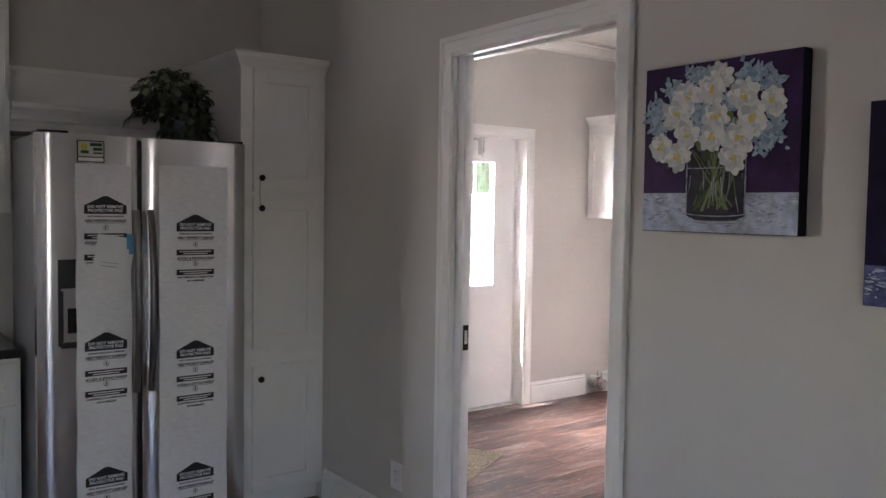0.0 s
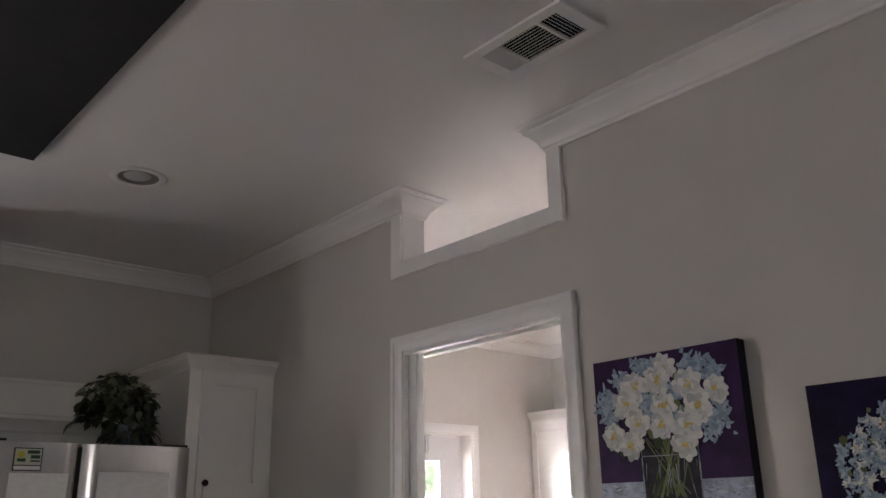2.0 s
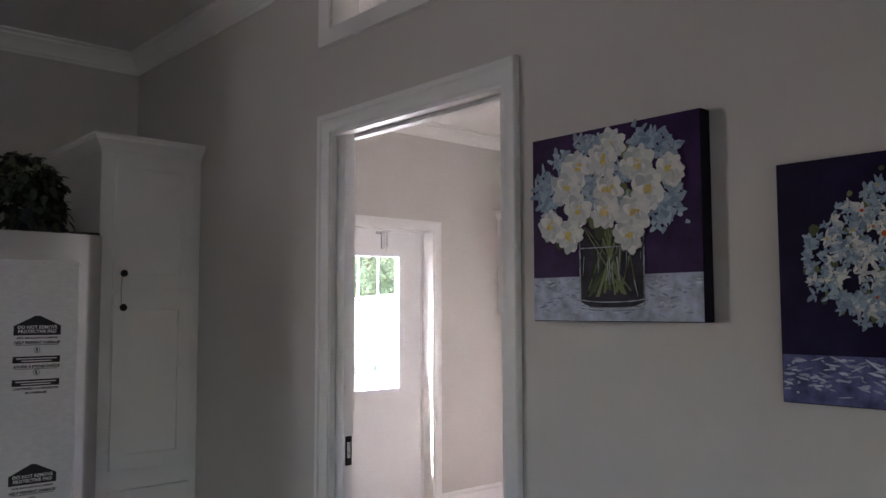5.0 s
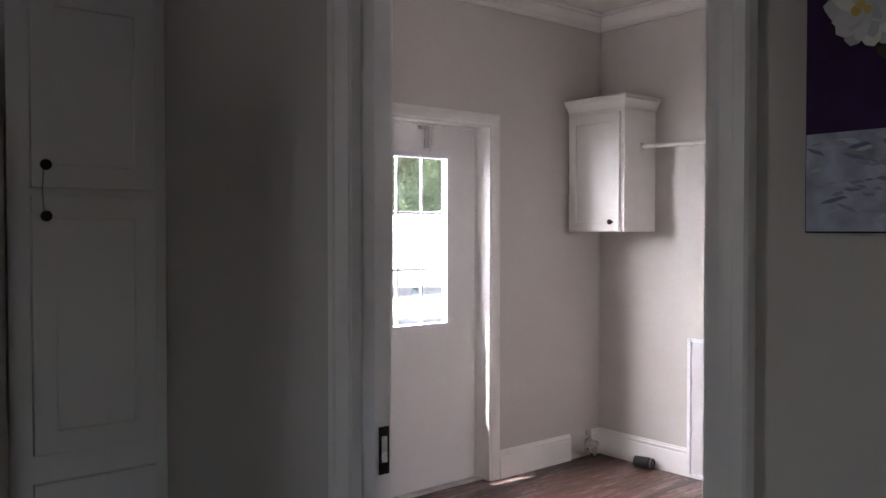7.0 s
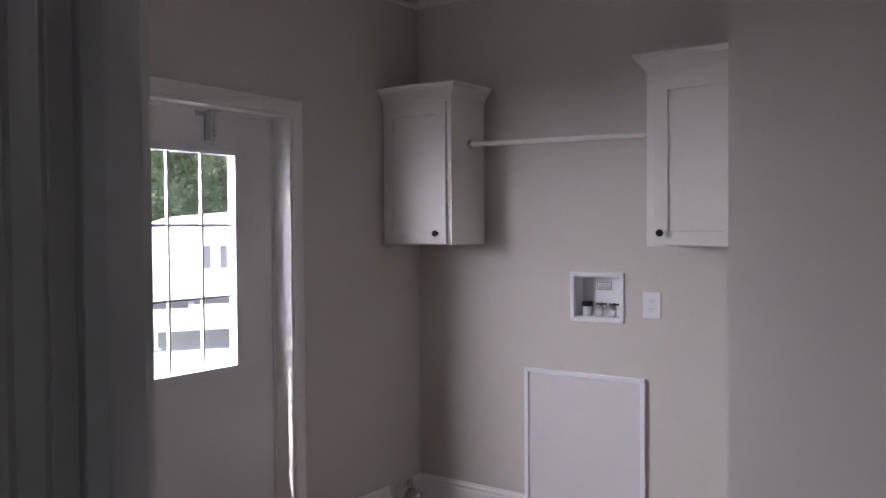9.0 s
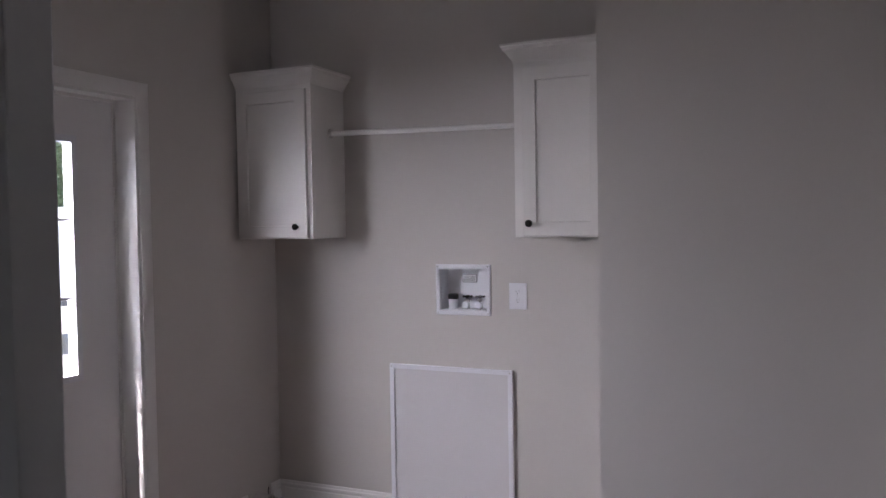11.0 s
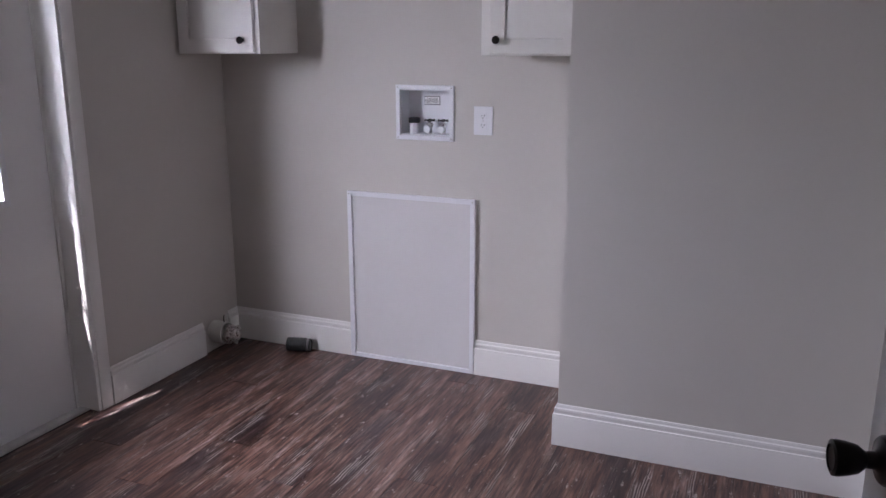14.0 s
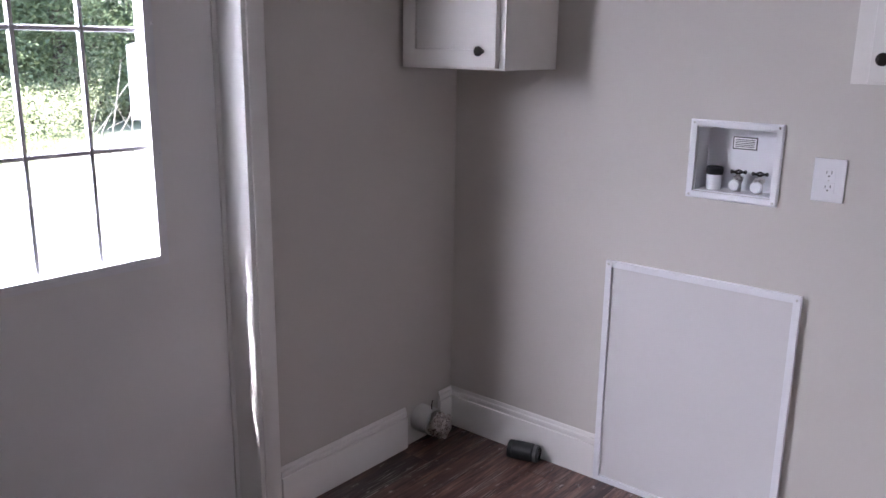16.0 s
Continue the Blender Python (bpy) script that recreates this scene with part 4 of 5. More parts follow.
for k, (dx, dz) in enumerate(((-0.23, 0.12), (-0.25, 0.10), (-0.12, 0.03), (-0.13, 0.01), (-0.10, 0.06), (0.10, 0.03), (0.115, 0.07), (0.11, 0.11))):
    c = POT + Vector((dx, -0.07 + 0.01 * k, dz + 0.02))
    leaf_shape(bm_d, Matrix.Translation(c) @ pose(0, 0, 0, rnd.uniform(-20, 20), 40, 180 + rnd.uniform(-50, 20) if dx < 0 else rnd.uniform(-90, -30)), 0.08, 0.045)
tube([POT + Vector((0, -0.05, 0.1)), POT + Vector((-0.07, -0.09, 0.12)), POT + Vector((-0.105, -0.10, 0.06)), POT + Vector((-0.11, -0.10, 0.015))], 0.003, 5, bm_s)
part("foliage", bm_d, islands("dark_leaf", (0.010, 0.017, 0.008), (0.038, 0.060, 0.024), 0.45), plant, "dark green leaves", True)
part("pale_foliage", bm_v, islands("variegated_leaf", (0.08, 0.11, 0.05), (0.32, 0.35, 0.22), 0.45), plant, "pale variegated leaves", True)
part("stem_tangle", bm_s, paint("stem_green", (0.03, 0.045, 0.015), 0.6, 0.2), plant)


# ---- paintings ----
def disc_petal(bm, cx, cz, x, ang, r, w):
    n = 7
    c, s = math.cos(ang), math.sin(ang)
    pts = []
    for k in range(n):
        a = math.pi * k / (n - 1)
        u, v = r * (0.25 + 0.75 * math.sin(a)) if 0 < k < n - 1 else r * 0.12, w * math.cos(a) * 0.5
        pts.append((cz + u * s + v * c, cx + u * c - v * s))
    bm.faces.new([bm.verts.new((x, p[1], p[0])) for p in pts])


def blob(bm, cy, cz, x, r, rnd, n=9, squash=1.0):
    bm.faces.new([bm.verts.new((x, cy + r * math.cos(2 * math.pi * k / n) * rnd.uniform(0.8, 1.15), cz + squash * r * math.sin(2 * math.pi * k / n) * rnd.uniform(0.8, 1.15))) for k in range(n)])


P_WHITE = islands("painted_white_petal", (0.44, 0.47, 0.48), (0.78, 0.77, 0.72), 0.5, 300, 0.3)
P_BLUE = islands("painted_blue_petal", (0.19, 0.26, 0.36), (0.40, 0.49, 0.58), 0.5, 300, 0.3)
P_YELLOW = islands("painted_yellow_heart", (0.55, 0.38, 0.06), (0.70, 0.58, 0.22), 0.5, 300, 0.3)
P_STEM = islands("painted_stem", (0.025, 0.035, 0.02), (0.20, 0.24, 0.10), 0.5, 300, 0.3)
P_GLASS = islands("painted_glass", (0.16, 0.17, 0.19), (0.42, 0.47, 0.52), 0.5, 300, 0.3)
P_DARKGLASS = paint("painted_dark_water", (0.034, 0.030, 0.042), 0.5, 0.5, 200, 0.2, 30)
P_ORANGE = islands("painted_orange", (0.45, 0.08, 0.02), (0.65, 0.20, 0.04), 0.5, 300, 0.3)
P_PURPLE = paint("painted_purple_ground", (0.040, 0.016, 0.070), 0.5, 0.35, 160, 0.3, 12)
P_NAVY = paint("painted_navy_ground", (0.013, 0.008, 0.036), 0.5, 0.4, 160, 0.3, 12)
P_TABLE = paint("painted_pale_cloth", (0.46, 0.51, 0.62), 0.5, 0.4, 160, 0.3, 22)
P_TABLE2 = islands("painted_cloth_stroke", (0.20, 0.21, 0.36), (0.62, 0.67, 0.75), 0.5, 300, 0.3)
P_DUSK = paint("painted_dusky_cloth", (0.10, 0.11, 0.24), 0.5, 0.6, 160, 0.3, 26)
P_EDGE = paint("canvas_edge_navy", (0.012, 0.011, 0.022), 0.6, 0.3, 300, 0.2, 30)

for art_paint in (P_WHITE, P_BLUE, P_YELLOW, P_STEM, P_GLASS, P_DARKGLASS, P_ORANGE, P_PURPLE, P_NAVY, P_TABLE, P_TABLE2, P_DUSK, P_EDGE):
    art_paint.node_tree.nodes["Principled BSDF"].inputs["Specular IOR Level"].default_value = 0.12

FLOWERS = [(0.52, 0.105), (0.31, 0.20), (0.47, 0.17), (0.67, 0.22), (0.84, 0.27), (0.24, 0.29), (0.505, 0.33), (0.73, 0.36), (0.32, 0.42), (0.65, 0.46), (0.48, 0.45), (0.62, 0.565), (0.26, 0.55), (0.14, 0.49)]
BLUES = [(0.10, 0.26), (0.83, 0.155), (0.68, 0.10), (0.36, 0.08), (0.21, 0.16), (0.80, 0.50), (0.13, 0.38), (0.86, 0.40), (0.42, 0.08), (0.84, 0.46), (0.08, 0.32), (0.76, 0.12), (0.40, 0.26), (0.58, 0.26), (0.40, 0.36), (0.58, 0.42)]


def painting(y_left, y_right, z0, z1, kind):
    """A canvas on the partition; u runs from its left edge (larger y)."""
    rnd = random.Random(21 + kind)
    face = 1.960
    w, h = y_left - y_right, z1 - z0
    P = lambda u, v: (y_left - u * w, z1 - v * h)
    label = ("canvas painting of white flowers in a glass vase on purple", "canvas painting of small blue-white flowers on dark navy")[kind]
    art = thing("painting", (1.98, (y_left + y_right) / 2, z0), label, "painting", "flower canvases")
    part("canvas", boxes((face + 0.001, 1.9995, y_right, y_left, z0, z1), bevel=0.003), P_EDGE, art)
    split = 0.765 if kind == 0 else 0.80
    ya, yb = y_left - 0.002, y_right + 0.002
    part("ground", boxes((face, face + 0.0012, yb, ya, z1 - split * h, z1 - 0.002)), (P_PURPLE, P_NAVY)[kind], art, "dark painted ground")
    part("cloth", boxes((face, face + 0.0012, yb, ya, z0 + 0.002, z1 - split * h)), (P_TABLE, P_DUSK)[kind], art, "pale blue painted cloth")
    x = face - 0.0006
    bm = bmesh.new()
    for i in range(240):
        u, v = rnd.uniform(0.02, 0.98), split + 0.012 + rnd.betavariate(1.1, 1.8) * (0.97 - split)
        cy, cz = P(u, v)
        a, b = rnd.uniform(0.003, 0.016), rnd.uniform(0.001, 0.0035)
        a = min(a, cy - yb, ya - cy)
        tilt = rnd.gauss(0, 0.22)
        if a > 0.002:
            bm.faces.new([bm.verts.new((x - 0.00001 * (i % 30), cy + s * a, cz + t * b + tilt * s * a)) for s, t in ((-1, -0.3), (0.2, -1), (1, -0.1), (0.5, 0.7), (-0.6, 1))])
    tagged(part("cloth_stroke", bm, P_TABLE2, art), kind="stuff")
    # vase
    v0, v1, cu = (0.53, 0.93, 0.505) if kind == 0 else (0.66, 0.95, 0.62)
    hw = 0.19
    bm = bmesh.new()
    pts = [P(cu - hw, v0), P(cu + hw, v0), P(cu + hw * 0.98, v1 - 0.03), P(cu + hw * 0.6, v1), P(cu - hw * 0.6, v1), P(cu - hw * 0.98, v1 - 0.03)]
    bm.faces.new([bm.verts.new((x - 0.0006, a, b)) for a, b in pts])
    part("vase_water", bm, P_DARKGLASS, art, "dark water in the vase")
    bm = bmesh.new()
    for i in range(22):
        a = P(cu + rnd.uniform(-0.14, 0.14), v1 - 0.05 - rnd.uniform(0, 0.05))
        b = P(cu + rnd.uniform(-0.17, 0.17), v0 - 0.02)
        t = rnd.uniform(0.002, 0.0055)
        xx = x - 0.0010 - 0.00002 * i
        bm.faces.new([bm.verts.new((xx, p[0] + s * t, p[1])) for p, s in ((a, -1), (a, 1), (b, 0.6), (b, -0.6))])
    tagged(part("stem_tangle", bm, P_STEM, art), kind="stuff")
    bm = bmesh.new()
    for i, v in enumerate((v1 - 0.015, v1 - 0.045, v1 - 0.002, v0 + 0.09)):
        for k in range(12):
            a0, a1 = math.pi * k / 12, math.pi * (k + 1) / 12
            q = [P(cu - hw * math.cos(a), v + 0.018 * math.sin(a) * (1 if i < 3 else 0.2)) for a in (a0, a1)]
            xx = x - 0.0019 - 0.00003 * i
            bm.faces.new([bm.verts.new((xx, *c)) for c in (q[0], q[1], (q[1][0], q[1][1] + 0.0025), (q[0][0], q[0][1] + 0.0025))])
    for s in (-1, 1):
        for k in range(8):
            a, b = P(cu + s * hw, v0 + (v1 - v0) * k / 8.4), P(cu + s * hw * 0.985, v0 + (v1 - v0) * (k + 1) / 8.4)
            t = 0.0022
            bm.faces.new([bm.verts.new((x - 0.0022, p[0] + d * t, p[1])) for p, d in ((a, -1), (a, 1), (b, 1), (b, -1))])
    for k in range(16):
        u = cu + rnd.uniform(-0.94, 0.94) * hw
        va = rnd.uniform(v0 + 0.03, v1 - 0.12)
        a, b = P(u, va), P(u + rnd.gauss(0, 0.012), va + rnd.uniform(0.03, 0.12))
        t = rnd.uniform(0.0006, 0.0018)
        bm.faces.new([bm.verts.new((x - 0.0023 - 0.00001 * k, p[0] + d * t, p[1])) for p, d in ((a, -1), (a, 1), (b, 0.5), (b, -0.5))])
    part("vase_rim", bm, P_GLASS, art, "pale strokes of the glass vase")
    blue, green = bmesh.new(), bmesh.new()
    if kind == 0:
        for i in range(60):
            u, v = rnd.gauss(0.5, 0.17), rnd.gauss(0.34, 0.13)
            if 0.1 < u < 0.9 and 0.1 < v < 0.62:
                blob(green, *P(u, v), x - 0.0024 - 0.00001 * i, rnd.uniform(0.01, 0.02), rnd)
        for j, (u, v) in enumerate(BLUES):
            cy, cz = P(u, v)
            for k in range(46):
                ang = rnd.uniform(0, 2 * math.pi)
                disc_petal(blue, cy + rnd.gauss(0, 0.013), cz + rnd.gauss(0, 0.012), x - 0.0030 - 0.00002 * k - 0.0001 * j, ang, rnd.uniform(0.012, 0.030), rnd.uniform(0.008, 0.015))
        for j, (u, v) in enumerate(FLOWERS):
            cy, cz = P(u, v)
            size = rnd.uniform(0.043, 0.051)
            white, heart = bmesh.new(), bmesh.new()
            for k in range(44):
                ang = 2 * math.pi * k / 15 + rnd.uniform(-0.3, 0.3)
                r = size * (0.98 if k < 18 else 0.8 if k < 32 else 0.5) * rnd.uniform(0.8, 1.12)
                disc_petal(white, cy + rnd.gauss(0, 0.002), cz + rnd.gauss(0, 0.002), x - 0.0044 - 0.00025 * j - 0.000005 * k, ang, r, r * rnd.uniform(0.5, 0.85))
            for k in range(8):
                blob(heart, cy + rnd.gauss(0, 0.005), cz + rnd.gauss(0, 0.004), x - 0.00465 - 0.00025 * j - 0.00001 * k, rnd.uniform(0.003, 0.0062), rnd, 7)
            f = part("flower", white, P_WHITE, art, "white painted flower")
            part("flower_heart", heart, P_YELLOW, f, "yellow painted heart")
        part("blue_blossom", blue, P_BLUE, art, "blue-grey painted petals")
        part("foliage", green, P_STEM, art)
    else:
        orange, white, heart = bmesh.new(), bmesh.new(), bmesh.new()
        for j in range(560):
            a, r = rnd.uniform(0, 2 * math.pi), rnd.random() ** 0.6
            u, v = 0.60 + 0.50 * r * math.cos(a), 0.37 + 0.31 * r * math.sin(a) + 0.08 * abs(math.cos(a)) * r
            cy, cz = P(min(u, 0.96), v)
            tgt = blue if rnd.random() < 0.25 + 0.6 * r else white
            for k in range(7):
                rr = rnd.uniform(0.007, 0.021)
                if min(cy - yb, ya - cy) > rr:
                    disc_petal(tgt, cy, cz, x - 0.0030 - 0.0000015 * k - 0.00001 * j, rnd.uniform(0, 6.28), rr, rr * rnd.uniform(0.3, 0.5))
            if rnd.random() < 0.1:
                blob(orange if rnd.random() < 0.4 else heart, cy, cz, x - 0.0031 - 0.00001 * j, rnd.uniform(0.003, 0.006), rnd, 7)
            if rnd.random() < 0.35:
                blob(green, cy + rnd.gauss(0, 0.015), cz + rnd.gauss(0, 0.015), x - 0.0026, rnd.uniform(0.005, 0.012), rnd)
        part("blue_blossom", blue, P_BLUE, art, "blue-grey painted petals")
        part("foliage", green, P_STEM, art)
        part("white_blossom", white, P_WHITE, art, "white painted petals")
        tagged(part("blossom_heart", heart, P_YELLOW, art), kind="stuff")
        tagged(part("orange_blossom", orange, P_ORANGE, art, "orange painted dabs"), kind="stuff")


painting(1.113, 0.622, 1.424, 1.895, 0)
painting(0.456, -0.040, 1.269, 1.745, 1)

# ---- ceiling fittings ----
VX0, VX1, VYA, VYB = 1.434, 1.638, 0.718, 1.104
vent = thing("ceiling_vent", ((VX0 + VX1) / 2, (VYA + VYB) / 2, CEIL - 0.012), "white metal ceiling vent with three banks of louvres", "vent")
part("backing", boxes((VX0 + 0.03, VX1 - 0.03, VYA + 0.04, VYB - 0.04, CEIL - 0.003, CEIL - 0.0005)), DARK, vent, "dark duct opening")
part("frame", boxes((VX0, VX0 + 0.035, VYA, VYB, CEIL - 0.010, CEIL - 0.0006), (VX1 - 0.035, VX1, VYA, VYB, CEIL - 0.010, CEIL - 0.0006), (VX0 + 0.035, VX1 - 0.035, VYA, VYA + 0.045, CEIL - 0.010, CEIL - 0.0006),
                    (VX0 + 0.035, VX1 - 0.035, VYB - 0.045, VYB, CEIL - 0.010, CEIL - 0.0006), (VX0 + 0.035, VX1 - 0.035, VYA + 0.108, VYA + 0.120, CEIL - 0.010, CEIL - 0.0006), (VX0 + 0.035, VX1 - 0.035, VYB - 0.120, VYB - 0.108, CEIL - 0.010, CEIL - 0.0006), bevel=0.002), TRIM, vent)
for i in range(10):
    x = VX0 + 0.042 + i * 0.0131
    bm = bmesh.new()
    box(bm, -0.005, 0.005, VYA + 0.121 - (VYA + VYB) / 2, VYB - 0.121 - (VYA + VYB) / 2, -0.0006, 0.0006, m=Matrix.Translation((x, (VYA + VYB) / 2, CEIL - 0.0068)) @ pose(0, 0, 0, 0, -48))
    part("louvre", bm, TRIM, vent)
for a, s in ((VYA + 0.048, 1), (VYB - 0.105, -1)):
    for i in range(5):
        bm = bmesh.new()
        box(bm, VX0 + 0.036 - (VX0 + VX1) / 2, VX1 - 0.036 - (VX0 + VX1) / 2, -0.005, 0.005, -0.0006, 0.0006, m=Matrix.Translation(((VX0 + VX1) / 2, a + 0.006 + i * 0.0125, CEIL - 0.0068)) @ pose(0, 0, 0, 42 * s))
        part("louvre", bm, TRIM, vent)
can = thing("recessed_light", (1.043, 2.625, CEIL - 0.008), "white recessed ceiling light, switched off", "ceiling light")
CANM = Matrix.Translation((1.043, 2.625, CEIL)) @ Matrix.Diagonal((1.2, 1.2, 1.0, 1.0))
part("trim_ring", lathe([(0.092, -0.001), (0.092, -0.004), (0.084, -0.008), (0.070, -0.006), (0.066, -0.001)], CANM, 40), TRIM, can, "", True)
part("baffle", lathe([(0.0655, -0.0015), (0.060, -0.0018), (0.05, -0.0012), (0.02, -0.0008)], CANM, 40), paint("can_baffle", (0.20, 0.19, 0.18), 0.5, 0.1), can, "shadowed grey baffle", True)
part("lamp", lathe([(0.045, -0.0022), (0.040, -0.006), (0.02, -0.008), (0.004, -0.0085)], CANM @ Matrix.Translation((-0.008, -0.01, 0)), 30), paint("lamp_glass_off", (0.55, 0.54, 0.52), 0.3, 0.02), can, "unlit lamp face", True)
# flat black sheet standing in for an unidentified dark shape overhead
solid("black_ceiling_sheet", boxes((-1.4, 0.652, -1.0, 2.645, CEIL - 0.03, CEIL - 0.0005), bevel=0.003), BLACK, "flat black sheet for an unidentified dark shape overhead", "ceiling panel")

# ---- laundry fittings ----
panel = thing("access_panel", (LE - 0.01, (PY0 + PY1) / 2, 0.0), "white-edged access panel at the foot of the wall", "access panel")
part("board", boxes((LE - 0.008, LE - 0.0005, PY0 + 0.004, PY1 - 0.004, 0.004, PZ - 0.004)), PANELMAT, panel, "greige painted board")
for spec in ((LE - 0.018, LE - 0.001, PY0, PY0 + 0.022, 0.001, PZ), (LE - 0.018, LE - 0.001, PY1 - 0.022, PY1, 0.001, PZ), (LE - 0.018, LE - 0.001, PY0 + 0.022, PY1 - 0.022, PZ - 0.022, PZ), (LE - 0.018, LE - 0.001, PY0 + 0.022, PY1 - 0.022, 0.001, 0.020)):
    part("edge_strip", boxes(spec, bevel=0.002), PLASTIC, panel, "white plastic strip")
for y, z in ((PY0 + 0.011, PZ - 0.012), (PY1 - 0.011, PZ - 0.012)):
    part("screw", lathe([(0.004, 0), (0.004, 0.0012), (0.002, 0.0018)], Matrix.Translation((LE - 0.018, y, z)) @ pose(0, 0, 0, 0, -90), 10), CHROME, panel)

wbox = thing("washer_outlet_box", (LE, 3.0235, 1.053), "recessed white plastic washing machine outlet box", "outlet box")
OY0, OY1, OZ0, OZ1 = 2.886, 3.161, 1.053, 1.290
part("frame", sweep([(VY0, VZ0), (VY0, VZ1), (VY1, VZ1), (VY1, VZ0)], [(0, -0.004), (0, 0.008), (0.004, 0.010), (0.016, 0.010), (0.020, 0.006), (0.020, 0.0005), (0.004, 0.0005)], lambda u, v, d: (LE - d, u, v), True), PLASTIC, wbox, "", True)
part("tray", boxes((LE + 0.086, LE + 0.09, VY0 + 0.001, VY1 - 0.001, VZ0 + 0.001, VZ1 - 0.001), (LE + 0.001, LE + 0.086, VY0 + 0.001, VY0 + 0.004, VZ0 + 0.001, VZ1 - 0.001), (LE + 0.001, LE + 0.086, VY1 - 0.004, VY1 - 0.001, VZ0 + 0.001, VZ1 - 0.001),
                   (LE + 0.001, LE + 0.086, VY0 + 0.004, VY1 - 0.004, VZ0 + 0.001, VZ0 + 0.004), (LE + 0.001, LE + 0.086, VY0 + 0.004, VY1 - 0.004, VZ1 - 0.004, VZ1 - 0.001)), PLASTIC, wbox)
for y in (OY0 + 0.012, OY1 - 0.012):
    for z in (OZ0 + 0.010, OZ1 - 0.010):
        part("screw", lathe([(0.004, 0), (0.004, 0.001), (0.002, 0.0016)], Matrix.Translation((LE - 0.010, y, z)) @ pose(0, 0, 0, 0, -90), 10), CHROME, wbox)
lab = part("rating_label", boxes((LE + 0.0845, LE + 0.0858, 2.988, 3.062, 1.200, 1.238)), INK, wbox, "small black-bordered printed label")
part("label_face", boxes((LE + 0.0838, LE + 0.0844, 2.991, 3.059, 1.203, 1.235)), PAPER, lab)
part("printed_line", boxes(*[(LE + 0.0832, LE + 0.0837, 2.996, 3.054, 1.2075 + 0.0052 * i, 1.2095 + 0.0052 * i) for i in range(5)]), INK, lab)
drain = part("drain_stub", lathe([(0.022, 0), (0.022, 0.046)], Matrix.Translation((LE + 0.045, 3.095, VZ0 + 0.004)), 24), PLASTIC, wbox, "white drain stub", True)
part("drain_cap", lathe([(0.0245, 0), (0.0255, 0.004), (0.0255, 0.020), (0.022, 0.024)], Matrix.Translation((LE + 0.045, 3.095, VZ0 + 0.050)), 24), BLACK, drain, "black rubber cap", True)
for y in (3.024, 2.960):
    v = part("valve", lathe([(0.012, 0), (0.012, 0.03), (0.016, 0.034), (0.016, 0.044), (0.008, 0.048), (0.007, 0.058)], Matrix.Translation((LE + 0.05, y, VZ0 + 0.004)), 18), CHROME, wbox, "chrome supply valve", True)
    part("outlet", lathe([(0.013, 0), (0.013, 0.022)], Matrix.Translation((LE + 0.05, y, VZ0 + 0.026)) @ pose(0, 0, 0, 0, -90), 18), CHROME, v, "", True)
    part("dust_cap", lathe([(0.0165, 0), (0.0165, 0.010), (0.014, 0.013)], Matrix.Translation((LE + 0.030, y, VZ0 + 0.026)) @ pose(0, 0, 0, 0, -90), 24), PLASTIC, v, "round white cap", True)
    bm = bmesh.new()
    for k in range(5):
        a0 = 2 * math.pi * k / 5
        tube([(LE + 0.05 + 0.021 * math.cos(a), y + 0.021 * math.sin(a), VZ0 + 0.063 + 0.0025 * math.sin(5 * a)) for a in np.linspace(a0, a0 + 2 * math.pi / 5, 7)], 0.0032, 6, bm)
        tube([(LE + 0.05, y, VZ0 + 0.06), (LE + 0.05 + 0.021 * math.cos(a0), y + 0.021 * math.sin(a0), VZ0 + 0.063)], 0.0026, 5, bm)
    part("handwheel", bm, BLACKMETAL, v, "dark spoked handwheel", True)


def outlet_on(place, cu, cv, label):
    o = thing("wall_outlet", place(cu, cv - 0.057, 0.0), label, "outlet")
    def slab(u0, u1, v0, v1, d0, d1):
        p, q = place(u0, v0, d0), place(u1, v1, d1)
        return tuple(c for a, b in zip(p, q) for c in (min(a, b), max(a, b)))
    part("plate", boxes(slab(cu - 0.042, cu + 0.042, cv - 0.060, cv + 0.060, 0.0005, 0.006), bevel=0.0022), PLASTIC, o)
    for s in (-1, 1):
        z = cv + s * 0.0195
        f = part("receptacle", boxes(slab(cu - 0.0165, cu + 0.0165, z - 0.014, z + 0.014, 0.006, 0.0078), bevel=0.0008), PLASTIC, o)
        part("slot", boxes(slab(cu - 0.0075, cu - 0.0055, z - 0.001, z + 0.007, 0.0079, 0.0083), slab(cu + 0.0055, cu + 0.0075, z - 0.001, z + 0.006, 0.0079, 0.0083), slab(cu - 0.002, cu + 0.002, z - 0.0095, z - 0.0055, 0.0079, 0.0083)), INK, f, "dark slots")
    part("screw", boxes(slab(cu - 0.002, cu + 0.002, cv - 0.002, cv + 0.002, 0.006, 0.0072)), CHROME, o)


outlet_on(lambda u, v, d: (LE - d, u, v), 2.755, 1.147, "white duplex wall outlet beside the washer box")
outlet_on(lambda u, v, d: (WX0 - d, u, v), 2.466, 0.305, "white duplex wall outlet near the floor")

